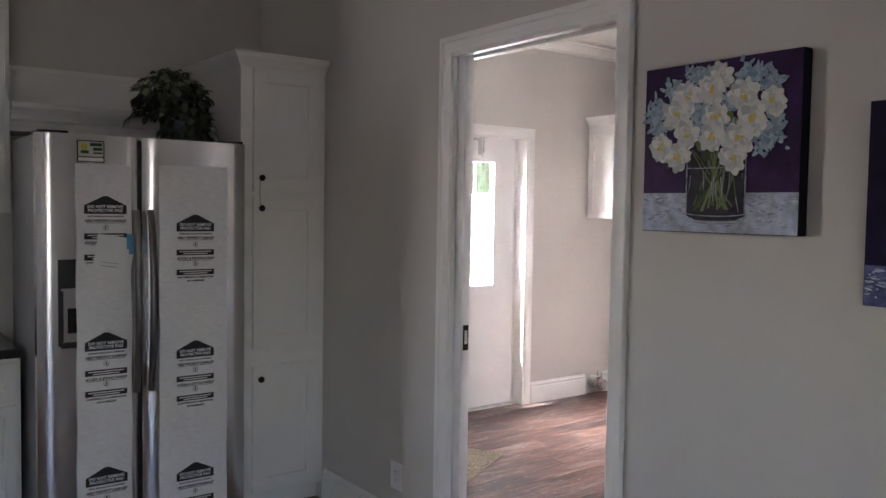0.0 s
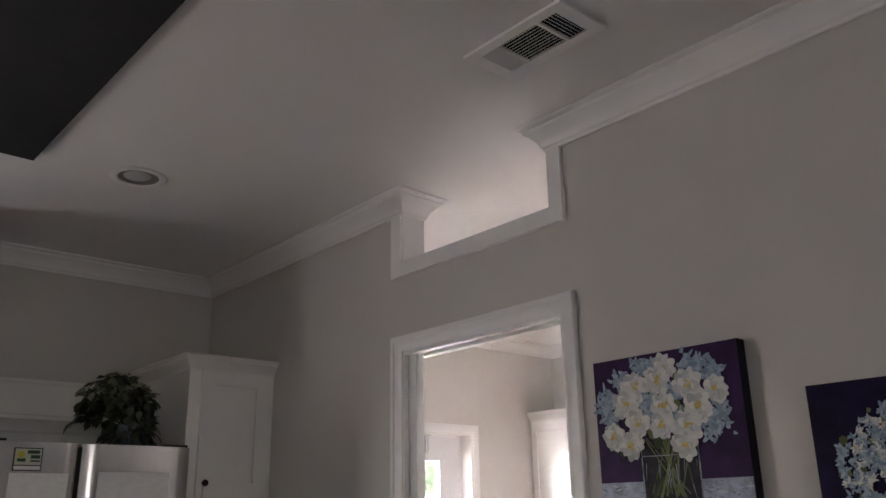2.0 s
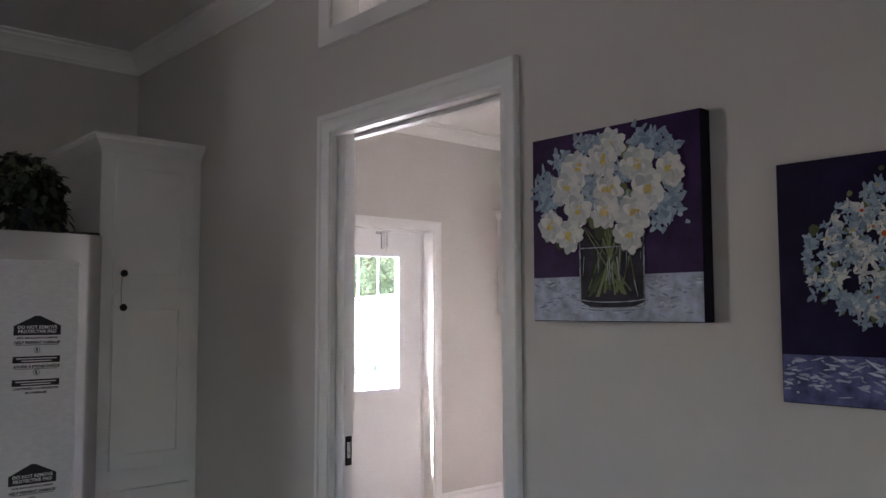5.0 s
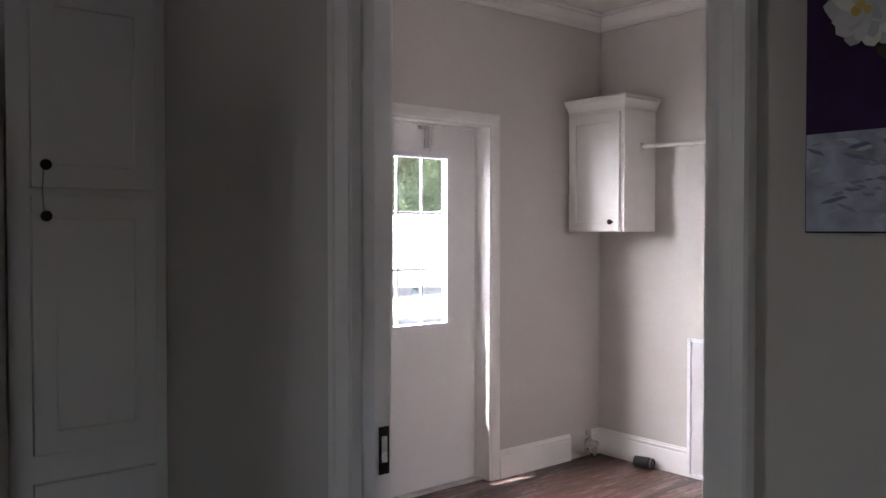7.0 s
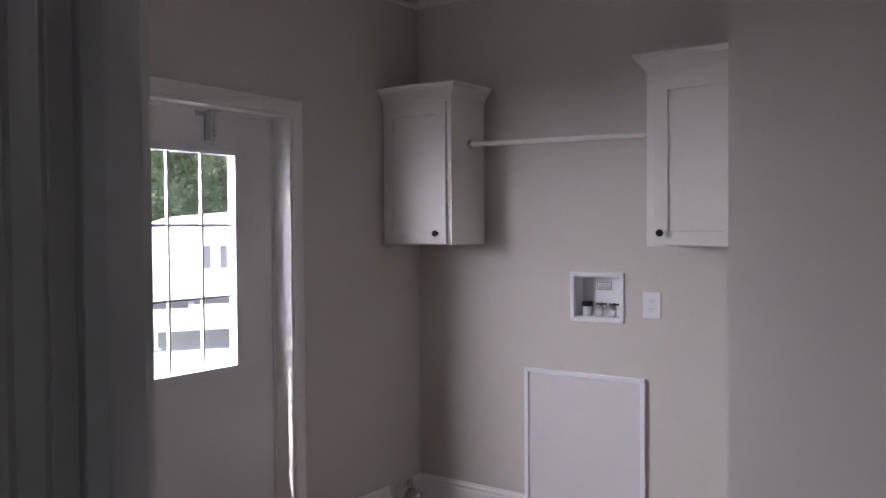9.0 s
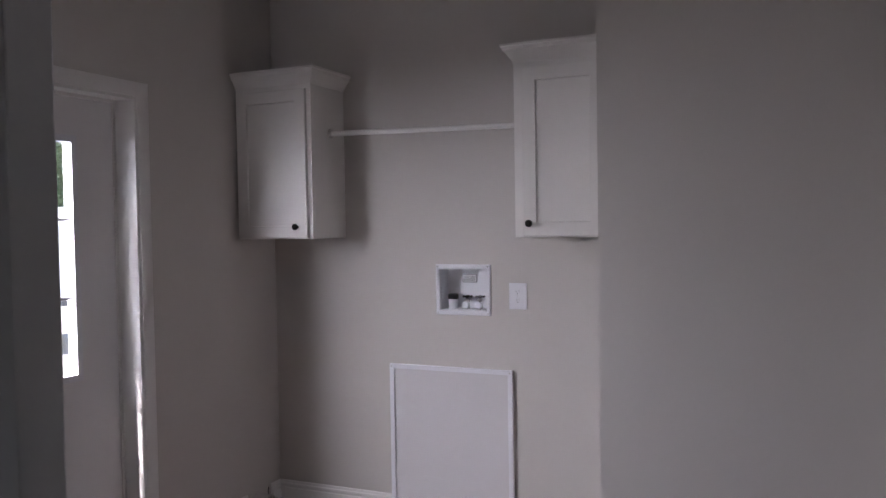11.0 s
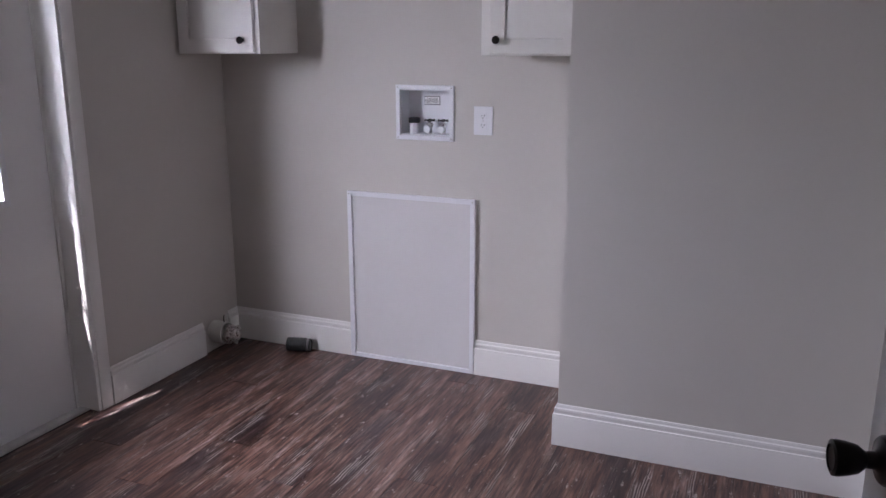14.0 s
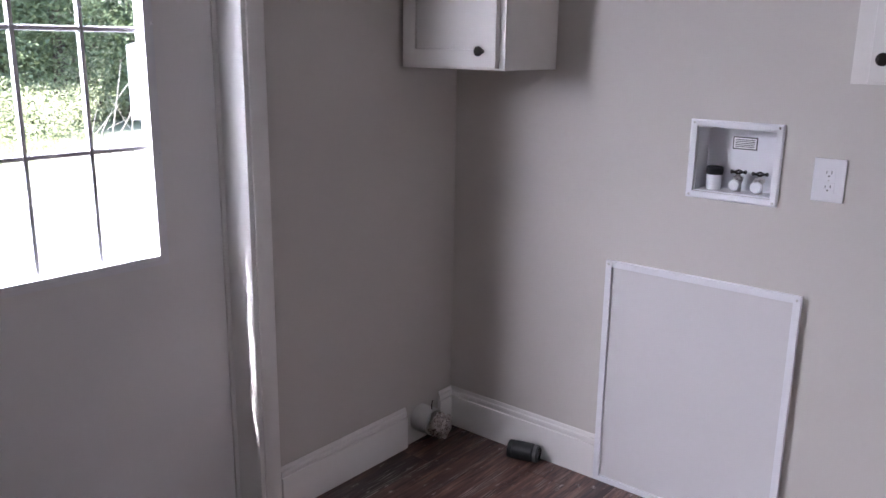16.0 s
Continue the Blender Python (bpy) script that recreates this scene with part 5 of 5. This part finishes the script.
# drain pipe stub with crumpled foil in the corner, and a black cap on the floor
pipe = thing("dryer_vent_stub", (4.975, 4.015, 0.03), "dryer vent stub in the corner, crumpled foil at its mouth", "vent pipe")
part("sleeve", lathe([(0.052, 0.0), (0.052, 0.075), (0.048, 0.077), (0.047, 0.02)], Matrix.Translation((4.970, LN - 0.0005, 0.095)) @ pose(0, 0, 0, 90), 28), paint("white_duct", (0.62, 0.61, 0.58), 0.45, 0.1, 80, 0.2, 15), pipe, "white duct sleeve", True)
bm = bmesh.new()
rnd = random.Random(3)
n = 22
rings = []
for j, (r, h) in enumerate(((0.046, 0.070), (0.050, 0.085), (0.043, 0.100), (0.049, 0.112), (0.040, 0.124), (0.028, 0.126))):
    rings.append([bm.verts.new(((r + rnd.uniform(-0.006, 0.006)) * math.cos(2 * math.pi * k / n), (r + rnd.uniform(-0.006, 0.006)) * math.sin(2 * math.pi * k / n), h + rnd.uniform(-0.006, 0.006))) for k in range(n)])
for a, b in zip(rings, rings[1:]):
    for k in range(n):
        bm.faces.new((a[k], a[(k + 1) % n], b[(k + 1) % n], b[k]))
bm.faces.new(rings[-1])
bmesh.ops.transform(bm, matrix=Matrix.Translation((4.970, LN, 0.095)) @ pose(0, 0, 0, 90) @ pose(0, 0, 0, 8, 10, 0), verts=bm.verts[:])
part("foil", bm, paint("aluminium_foil", (0.60, 0.55, 0.52), 0.28, 0.2, 40, 0.6, 20, 1.0), pipe, "crumpled aluminium foil")
part("tie_wire", tube([(4.955, 4.000, 0.155), (4.950, 3.997, 0.175), (4.953, 3.995, 0.192)], 0.0022, 6), BLACK, pipe, "dark wire end")
capm = Matrix.Translation((5.085, 3.733, 0.034)) @ pose(0, 0, 0, 0, 90, -74)
cap = thing("drain_cap", (5.10, 3.67, 0.0), "black ribbed rubber drain coupling lying on the floor", "pipe fitting")
bm = bmesh.new()
lathe([(0.024, 0.0), (0.033, 0.004), (0.034, 0.020), (0.0322, 0.022), (0.034, 0.026), (0.034, 0.095), (0.0305, 0.098), (0.0305, 0.118), (0.027, 0.121), (0.0255, 0.121), (0.0245, 0.108), (0.010, 0.107)], capm, 30, bm)
part("sleeve", bm, paint("black_rubber", (0.014, 0.016, 0.015), 0.5, 0.3, 120, 0.2, 30), cap, "", True)
bm = bmesh.new()
lathe([(0.0307, 0.101), (0.0318, 0.102), (0.0318, 0.112), (0.0307, 0.113)], capm, 30, bm)
part("clamp", bm, paint("dull_clamp", (0.20, 0.20, 0.20), 0.4, 0.2, 50, 0.1, 20, 0.9), cap, "dull metal hose clamp", True)

# mat in front of the outer door
mat_m = Matrix.Translation((3.254, 3.195, 0.001)) @ pose(0, 0, 0, 0, 0, 210)
floor_mat = thing("door_mat", (2.9, 3.2, 0.001), "beige looped door mat lying askew on the planks", "mat")
bm = bmesh.new()
box(bm, 0.0, 0.78, -0.5, 0.0, 0.0, 0.010, bevel=0.004, m=mat_m)
MATMAT = paint("beige_loop_pile", (0.36, 0.31, 0.24), 0.9, 0.35, 160, 0.8, 90)
part("backing", bm, MATMAT, floor_mat)
bm = bmesh.new()
rnd = random.Random(8)
for i in range(52):
    for k in range(33):
        c = mat_m @ Vector((0.008 + i * 0.0149 + rnd.uniform(-0.003, 0.003), -0.008 - k * 0.0149 + rnd.uniform(-0.003, 0.003), 0.0098))
        r = rnd.uniform(0.005, 0.0075)
        top = bm.verts.new(c + Vector((0, 0, rnd.uniform(0.004, 0.007))))
        ring = [bm.verts.new(c + Vector((r * math.cos(2.1 * q), r * math.sin(2.1 * q), 0))) for q in range(3)]
        for q in range(3):
            bm.faces.new((ring[q], ring[(q + 1) % 3], top))
tagged(part("pile", bm, islands("beige_yarn", (0.22, 0.18, 0.13), (0.52, 0.46, 0.37), 0.9), floor_mat, "knotted beige and brown yarn"), kind="stuff")


# ---- kitchen windows behind the walker ----
def plain_window(name, x0, x1, z0, z1, y, t, label):
    structure(name, boxes((x0, x0 + 0.05, y, y + t, z0, z1), (x1 - 0.05, x1, y, y + t, z0, z1), (x0 + 0.05, x1 - 0.05, y, y + t, z0, z0 + 0.05), (x0 + 0.05, x1 - 0.05, y, y + t, z1 - 0.05, z1),
                          ((x0 + x1) / 2 - 0.02, (x0 + x1) / 2 + 0.02, y + 0.01, y + t - 0.01, z0 + 0.05, z1 - 0.05)), TRIM, label)


plain_window("window_1", *KW, 4.08, 0.06, "white sash window over the counter")
# window_2 is never in view; it is added to let in fill light
plain_window("window_2", *SW, -4.14, 0.06, "white window frame added in the unseen south wall")

# ---- outdoors ----
def ground_material():
    m, nt, b = nodes_of("pale_gravel_and_grass")
    tc = nt.nodes.new("ShaderNodeTexCoord")
    sep = nt.nodes.new("ShaderNodeSeparateXYZ")
    nt.links.new(tc.outputs["Object"], sep.inputs["Vector"])
    wob = nt.nodes.new("ShaderNodeMath")
    wob.operation = "MULTIPLY_ADD"
    nt.links.new(noise_node(nt, 0.6, 4.0), wob.inputs[0])
    wob.inputs[1].default_value = 4.0
    lean = nt.nodes.new("ShaderNodeMath")
    lean.operation = "MULTIPLY_ADD"
    clip = nt.nodes.new("ShaderNodeMath")
    clip.operation = "MAXIMUM"
    nt.links.new(sep.outputs["X"], clip.inputs[0])
    clip.inputs[1].default_value = 8.2
    nt.links.new(clip.outputs["Value"], lean.inputs[0])
    lean.inputs[1].default_value = -1.2
    nt.links.new(sep.outputs["Y"], lean.inputs[2])
    lift = nt.nodes.new("ShaderNodeMath")
    lift.inputs[1].default_value = 9.84
    nt.links.new(lean.outputs["Value"], lift.inputs[0])
    nt.links.new(lift.outputs["Value"], wob.inputs[2])
    mr = nt.nodes.new("ShaderNodeMapRange")
    mr.inputs["From Min"].default_value = 12.5
    mr.inputs["From Max"].default_value = 18.0
    nt.links.new(wob.outputs["Value"], mr.inputs["Value"])
    gravel = ramp(nt, noise_node(nt, 40.0, 6.0), [(0.3, (0.36, 0.34, 0.31)), (0.7, (0.52, 0.50, 0.47))])
    grass = ramp(nt, noise_node(nt, 9.0, 6.0), [(0.3, (0.18, 0.22, 0.09)), (0.7, (0.36, 0.38, 0.19))])
    mx = nt.nodes.new("ShaderNodeMix")
    mx.data_type = "RGBA"
    nt.links.new(mr.outputs["Result"], mx.inputs["Factor"])
    nt.links.new(gravel, mx.inputs["A"])
    nt.links.new(grass, mx.inputs["B"])
    # unseen ground on the kitchen side, darkened to bounce less light indoors
    dim_ground = nt.nodes.new("ShaderNodeMapRange")
    dim_ground.inputs["From Min"].default_value = 1.4
    dim_ground.inputs["From Max"].default_value = 0.8
    nt.links.new(sep.outputs["X"], dim_ground.inputs["Value"])
    my = nt.nodes.new("ShaderNodeMix")
    my.data_type = "RGBA"
    nt.links.new(dim_ground.outputs["Result"], my.inputs["Factor"])
    nt.links.new(mx.outputs["Result"], my.inputs["A"])
    nt.links.new(ramp(nt, noise_node(nt, 14.0, 5.0), [(0.3, (0.09, 0.088, 0.073)), (0.7, (0.16, 0.154, 0.13))]), my.inputs["B"])
    nt.links.new(my.outputs["Result"], b.inputs["Base Color"])
    b.inputs["Roughness"].default_value = 0.9
    bump(nt, b, noise_node(nt, 60.0, 4.0), 0.6, 0.02)
    return m


GZ = -0.32
structure("ground", boxes((-600, 600, -600, 600, GZ - 0.3, GZ)), ground_material(), "pale gravel yard running into grass")
structure("roof_slab", boxes((-5.0, 5.7, -4.5, 4.28, CEIL + 0.125, CEIL + 0.3)), paint("grey_shingle", (0.12, 0.12, 0.12), 0.8, 0.2, 30, 0.3, 6), "flat grey roof of the house")
structure("wall_plinth", boxes((-4.72, 5.42, 4.0, OUT + 0.01, GZ, -0.061), (-4.72, 5.42, -4.22, -4.0, GZ, -0.061)), paint("concrete_block", (0.35, 0.34, 0.33), 0.8, 0.1, 40, 0.3, 5), "concrete plinth of the house")

def leaf_material(name, lo, hi):
    m = islands(name, lo, hi, 0.55)
    nt = m.node_tree
    b = nt.nodes["Principled BSDF"]
    tl = nt.nodes.new("ShaderNodeBsdfTranslucent")
    nt.links.new(b.inputs["Base Color"].links[0].from_socket, tl.inputs["Color"])
    mx = nt.nodes.new("ShaderNodeMixShader")
    mx.inputs["Fac"].default_value = 0.45
    nt.links.new(b.outputs["BSDF"], mx.inputs[1])
    nt.links.new(tl.outputs["BSDF"], mx.inputs[2])
    nt.links.new(mx.outputs["Shader"], nt.nodes["Material Output"].inputs["Surface"])
    return m


LEAFLITE = leaf_material("sunlit_leaf", (0.19, 0.24, 0.13), (0.36, 0.44, 0.26))
BARK = paint("grey_bark", (0.16, 0.13, 0.10), 0.9, 0.3, 30, 0.8, 6)


def crown_mesh(seed, leaves, clusters, size):
    rnd = random.Random(seed)
    verts, faces = [], []
    centres = []
    for c in range(clusters):
        a, z, r = rnd.uniform(0, 6.283), rnd.random() ** 1.1, rnd.uniform(0.2, 1.0)
        w = math.sin(math.pi * min(max(0.25 + 0.72 * z, 0.0), 1.0)) ** 0.6
        centres.append((1.9 * r * w * math.cos(a), 1.9 * r * w * math.sin(a), 0.35 + 7.4 * z, rnd.uniform(0.45, 0.95)))
    for i in range(leaves):
        cx, cy, cz, s = rnd.choice(centres)
        d = Vector((rnd.gauss(0, 1), rnd.gauss(0, 1), rnd.gauss(0, 0.8))).normalized() * s * rnd.random() ** 0.4
        p = Vector((cx, cy, cz)) + d
        e = Euler((rnd.uniform(-0.9, 0.9), rnd.uniform(-0.9, 0.9), rnd.uniform(0, 6.283))).to_matrix()
        l, w = size * rnd.uniform(0.7, 1.3), size * rnd.uniform(0.45, 0.7)
        k = len(verts)
        verts += [tuple(p + e @ Vector(c)) for c in ((-l / 2, 0, 0), (0, w / 2, 0.1 * w), (l / 2, 0, -0.15 * l), (0, -w / 2, 0.1 * w))]
        faces.append((k, k + 1, k + 2, k + 3))
    me = bpy.data.meshes.new("crown")
    me.from_pydata(verts, [], faces)
    me.materials.append(LEAFLITE)
    return me


def trunk_bm(seed):
    rnd = random.Random(seed)
    bm = bmesh.new()
    top = 5.6
    spine = [(0.12 * math.sin(0.9 * k + seed), 0.1 * math.cos(0.7 * k + seed), top * k / 7) for k in range(8)]
    tube(spine, 0.17, 9, bm, 0.04)
    for k in range(7):
        z = 1.2 + k * 0.62
        a = rnd.uniform(0, 6.28)
        b = Vector((0.1 * math.sin(z), 0, z))
        e = b + Vector((math.cos(a) * 1.3, math.sin(a) * 1.3, 0.9))
        tube([b, b.lerp(e, 0.5) + Vector((0, 0, -0.12)), e], 0.05, 6, bm, 0.012)
    return bm


protos = []
for s in range(3):
    t = thing("tree", (0, 0, GZ), "leafy green broadleaf tree at the wood's edge", "tree", "trees at the wood's edge")
    part("trunk", trunk_bm(s), BARK, t, "", True, world=False)
    cr = new("crown", crown_mesh(40 + s, 18000, 80, 0.12))
    cr.parent = t
    protos.append(t)
rnd = random.Random(77)
spots = []
for row, (y0, n) in enumerate(((20.0, 10), (23.5, 10), (27.5, 10))):
    for i in range(n):
        spots.append((4.5 + row * 2.0 + i * (2.3 + 0.35 * row) + rnd.uniform(-0.6, 0.6), y0 + rnd.uniform(-0.9, 0.9)))
for i, (x, y) in enumerate(spots):
    m = Matrix.Translation((x, y, GZ)) @ pose(0, 0, 0, 0, 0, rnd.uniform(0, 360))
    if i < 3:
        protos[i].matrix_basis = m
    else:
        copy_thing(protos[i % 3], m)

# weeds and brush before the trees
rnd = random.Random(9)
verts, faces = [], []
for i in range(60000):
    x, y = rnd.uniform(4.0, 19.0), 14.2 + rnd.random() ** 0.8 * 5.0
    if y < 14.2 + 1.2 * max(0.0, x - 8.2):
        continue
    hump = 0.5 + 0.6 * max(0.0, math.sin(1.3 * x + 0.6 * y)) * min(1.0, (y - 14.0) / 2.0) + 0.13 * (y - 14.2)
    z = GZ + hump * rnd.random() ** 0.7
    e = Euler((rnd.uniform(-0.9, 0.9), rnd.uniform(-0.9, 0.9), rnd.uniform(0, 6.283))).to_matrix()
    l, w = rnd.uniform(0.04, 0.085), rnd.uniform(0.018, 0.04)
    k = len(verts)
    verts += [tuple(Vector((x, y, z)) + e @ Vector(c)) for c in ((-l / 2, 0, 0), (0, w / 2, 0), (l / 2, 0, 0), (0, -w / 2, 0))]
    faces.append((k, k + 1, k + 2, k + 3))
me = bpy.data.meshes.new("weeds")
me.from_pydata(verts, [], faces)
me.materials.append(leaf_material("weed_leaf", (0.42, 0.47, 0.26), (0.62, 0.64, 0.42)))
tagged(new("weeds", me), label="tall pale green weeds at the yard's edge", category="weeds", kind="stuff")

# white storage trailer, its end turned to the house
SL, SD = 4.2, 2.4
SIDING = paint("white_siding", (0.80, 0.80, 0.79), 0.5, 0.03, 60, 0.1, 3)
trailer = thing("storage_trailer", (8.75, 12.0, GZ), "white storage trailer raised on a dark steel chassis", "trailer")
TZ0 = -GZ
bm = bmesh.new()
prof = [(-0.28, TZ0 + 0.48), (SL, TZ0 + 0.48), (SL, TZ0 + 1.74), (1.9, TZ0 + 1.82), (0.55, TZ0 + 1.70), (-0.28, TZ0 + 1.43)]
fr, bk = [bm.verts.new((x, 0, z)) for x, z in prof], [bm.verts.new((x, SD, z)) for x, z in prof]
bm.faces.new(fr)
bm.faces.new(bk[::-1])
for i in range(6):
    bm.faces.new((fr[i], bk[i], bk[(i + 1) % 6], fr[(i + 1) % 6]))
part("shell", bm, SIDING, trailer, world=False)
for z in [0.50 + 0.12 * k for k in range(7)]:
    part("siding_lap", boxes((-0.26, SL - 0.02, -0.012, -0.001, TZ0 + z, TZ0 + z + 0.112)), SIDING, trailer, world=False)
for x in (0.98, 1.22, 2.6):
    w = part("window", boxes((x, x + 0.10, -0.03, -0.013, TZ0 + 0.92, TZ0 + 1.26)), paint("dim_glass", (0.16, 0.16, 0.17), 0.5, 0.1), trailer, "dim narrow window", world=False)
    part("window_frame", boxes((x - 0.02, x, -0.035, -0.013, TZ0 + 0.9, TZ0 + 1.28), (x + 0.10, x + 0.12, -0.035, -0.013, TZ0 + 0.9, TZ0 + 1.28), (x, x + 0.10, -0.035, -0.013, TZ0 + 0.9, TZ0 + 0.92), (x, x + 0.10, -0.035, -0.013, TZ0 + 1.26, TZ0 + 1.28)), TRIM, w, world=False)
part("chassis", boxes((0.15, 0.75, 0.02, 0.12, TZ0 + 0.33, TZ0 + 0.479), (0.85, 2.2, 0.02, 0.12, TZ0 + 0.38, TZ0 + 0.479), (2.3, SL - 0.1, 0.02, 0.12, TZ0 + 0.33, TZ0 + 0.479)), paint("weathered_steel", (0.10, 0.10, 0.10), 0.6, 0.3), trailer, "weathered steel chassis", world=False)
for x in (0.3, 2.0, 3.7):
    part("jack_stand", lathe([(0.09, 0), (0.09, 0.02), (0.03, 0.05), (0.025, TZ0 + 0.42), (0.06, TZ0 + 0.45), (0.06, TZ0 + 0.479)], Matrix.Translation((x, 0.3, 0)), 12), SIDING, trailer, "pale jack stand", True, world=False)
trailer.rotation_euler = (0, 0, radians(-32))

# dead branches lying by the trailer
rnd = random.Random(4)
bm = bmesh.new()
for k in range(6):
    a = Vector((8.75 + rnd.uniform(-0.5, 0.5), 13.6 + rnd.uniform(-0.4, 0.6), GZ))
    b = a + Vector((rnd.uniform(-0.5, 0.9), rnd.uniform(-0.3, 0.3), rnd.uniform(0.8, 1.6)))
    tube([a, a.lerp(b, 0.5) + Vector((rnd.uniform(-0.15, 0.15), 0, 0.05)), b], 0.014, 6, bm, 0.004)
    c = a.lerp(b, 0.6)
    tube([c, c + Vector((rnd.uniform(-0.5, 0.5), 0, rnd.uniform(0.1, 0.5)))], 0.007, 5, bm, 0.003)
solid("dead_branches", bm, paint("bleached_wood", (0.42, 0.39, 0.35), 0.8, 0.15, 40, 0.4, 8), "heap of bleached bare branches in the weeds", "branches", base=(8.75, 13.8, GZ))

# ---- planks of the laundry floor ----
floor = structure("floor", boxes((WX0 + 0.05, LE, -1.1, LN, -0.0058, -0.004)), DARK, "rustic brown vinyl plank floor")
PW, PL = 0.152, 1.22
plank_me = {}
rnd = random.Random(2)


def plank(x0, x1, y0, y1):
    key = (round(x1 - x0, 3), round(y1 - y0, 3))
    if key not in plank_me:
        bm = bmesh.new()
        l, w, e, g = x1 - x0, y1 - y0, 0.0012, 0.0003
        lo = [bm.verts.new(c) for c in ((g, g, -0.004), (l - g, g, -0.004), (l - g, w - g, -0.004), (g, w - g, -0.004))]
        md = [bm.verts.new(c) for c in ((g, g, -0.0007), (l - g, g, -0.0007), (l - g, w - g, -0.0007), (g, w - g, -0.0007))]
        hi = [bm.verts.new(c) for c in ((e, e, 0), (l - e, e, 0), (l - e, w - e, 0), (e, w - e, 0))]
        for a, b in ((lo, md), (md, hi)):
            for k in range(4):
                bm.faces.new((a[k], a[(k + 1) % 4], b[(k + 1) % 4], b[k]))
        bm.faces.new(hi)
        plank_me[key] = mesh_of("plank", bm, PLANK)
    ob = new("plank", plank_me[key])
    ob.location = (x0, y0, 0)
    ob.parent = floor


y, row = -0.48, 0
while y < OUT - 0.1:
    y1 = min(y + PW, 4.11)
    x = WX0 + 0.05 - (0.30 + 0.37 * (row * 7 % 5) / 2) % PL
    while x < LE + 0.1:
        a, b = max(x, WX0 + 0.05), min(x + PL, LE)
        if b - a > 0.02 and y1 - y > 0.02:
            plank(a, b, y, y1)
        x += PL
    y += PW
    row += 1
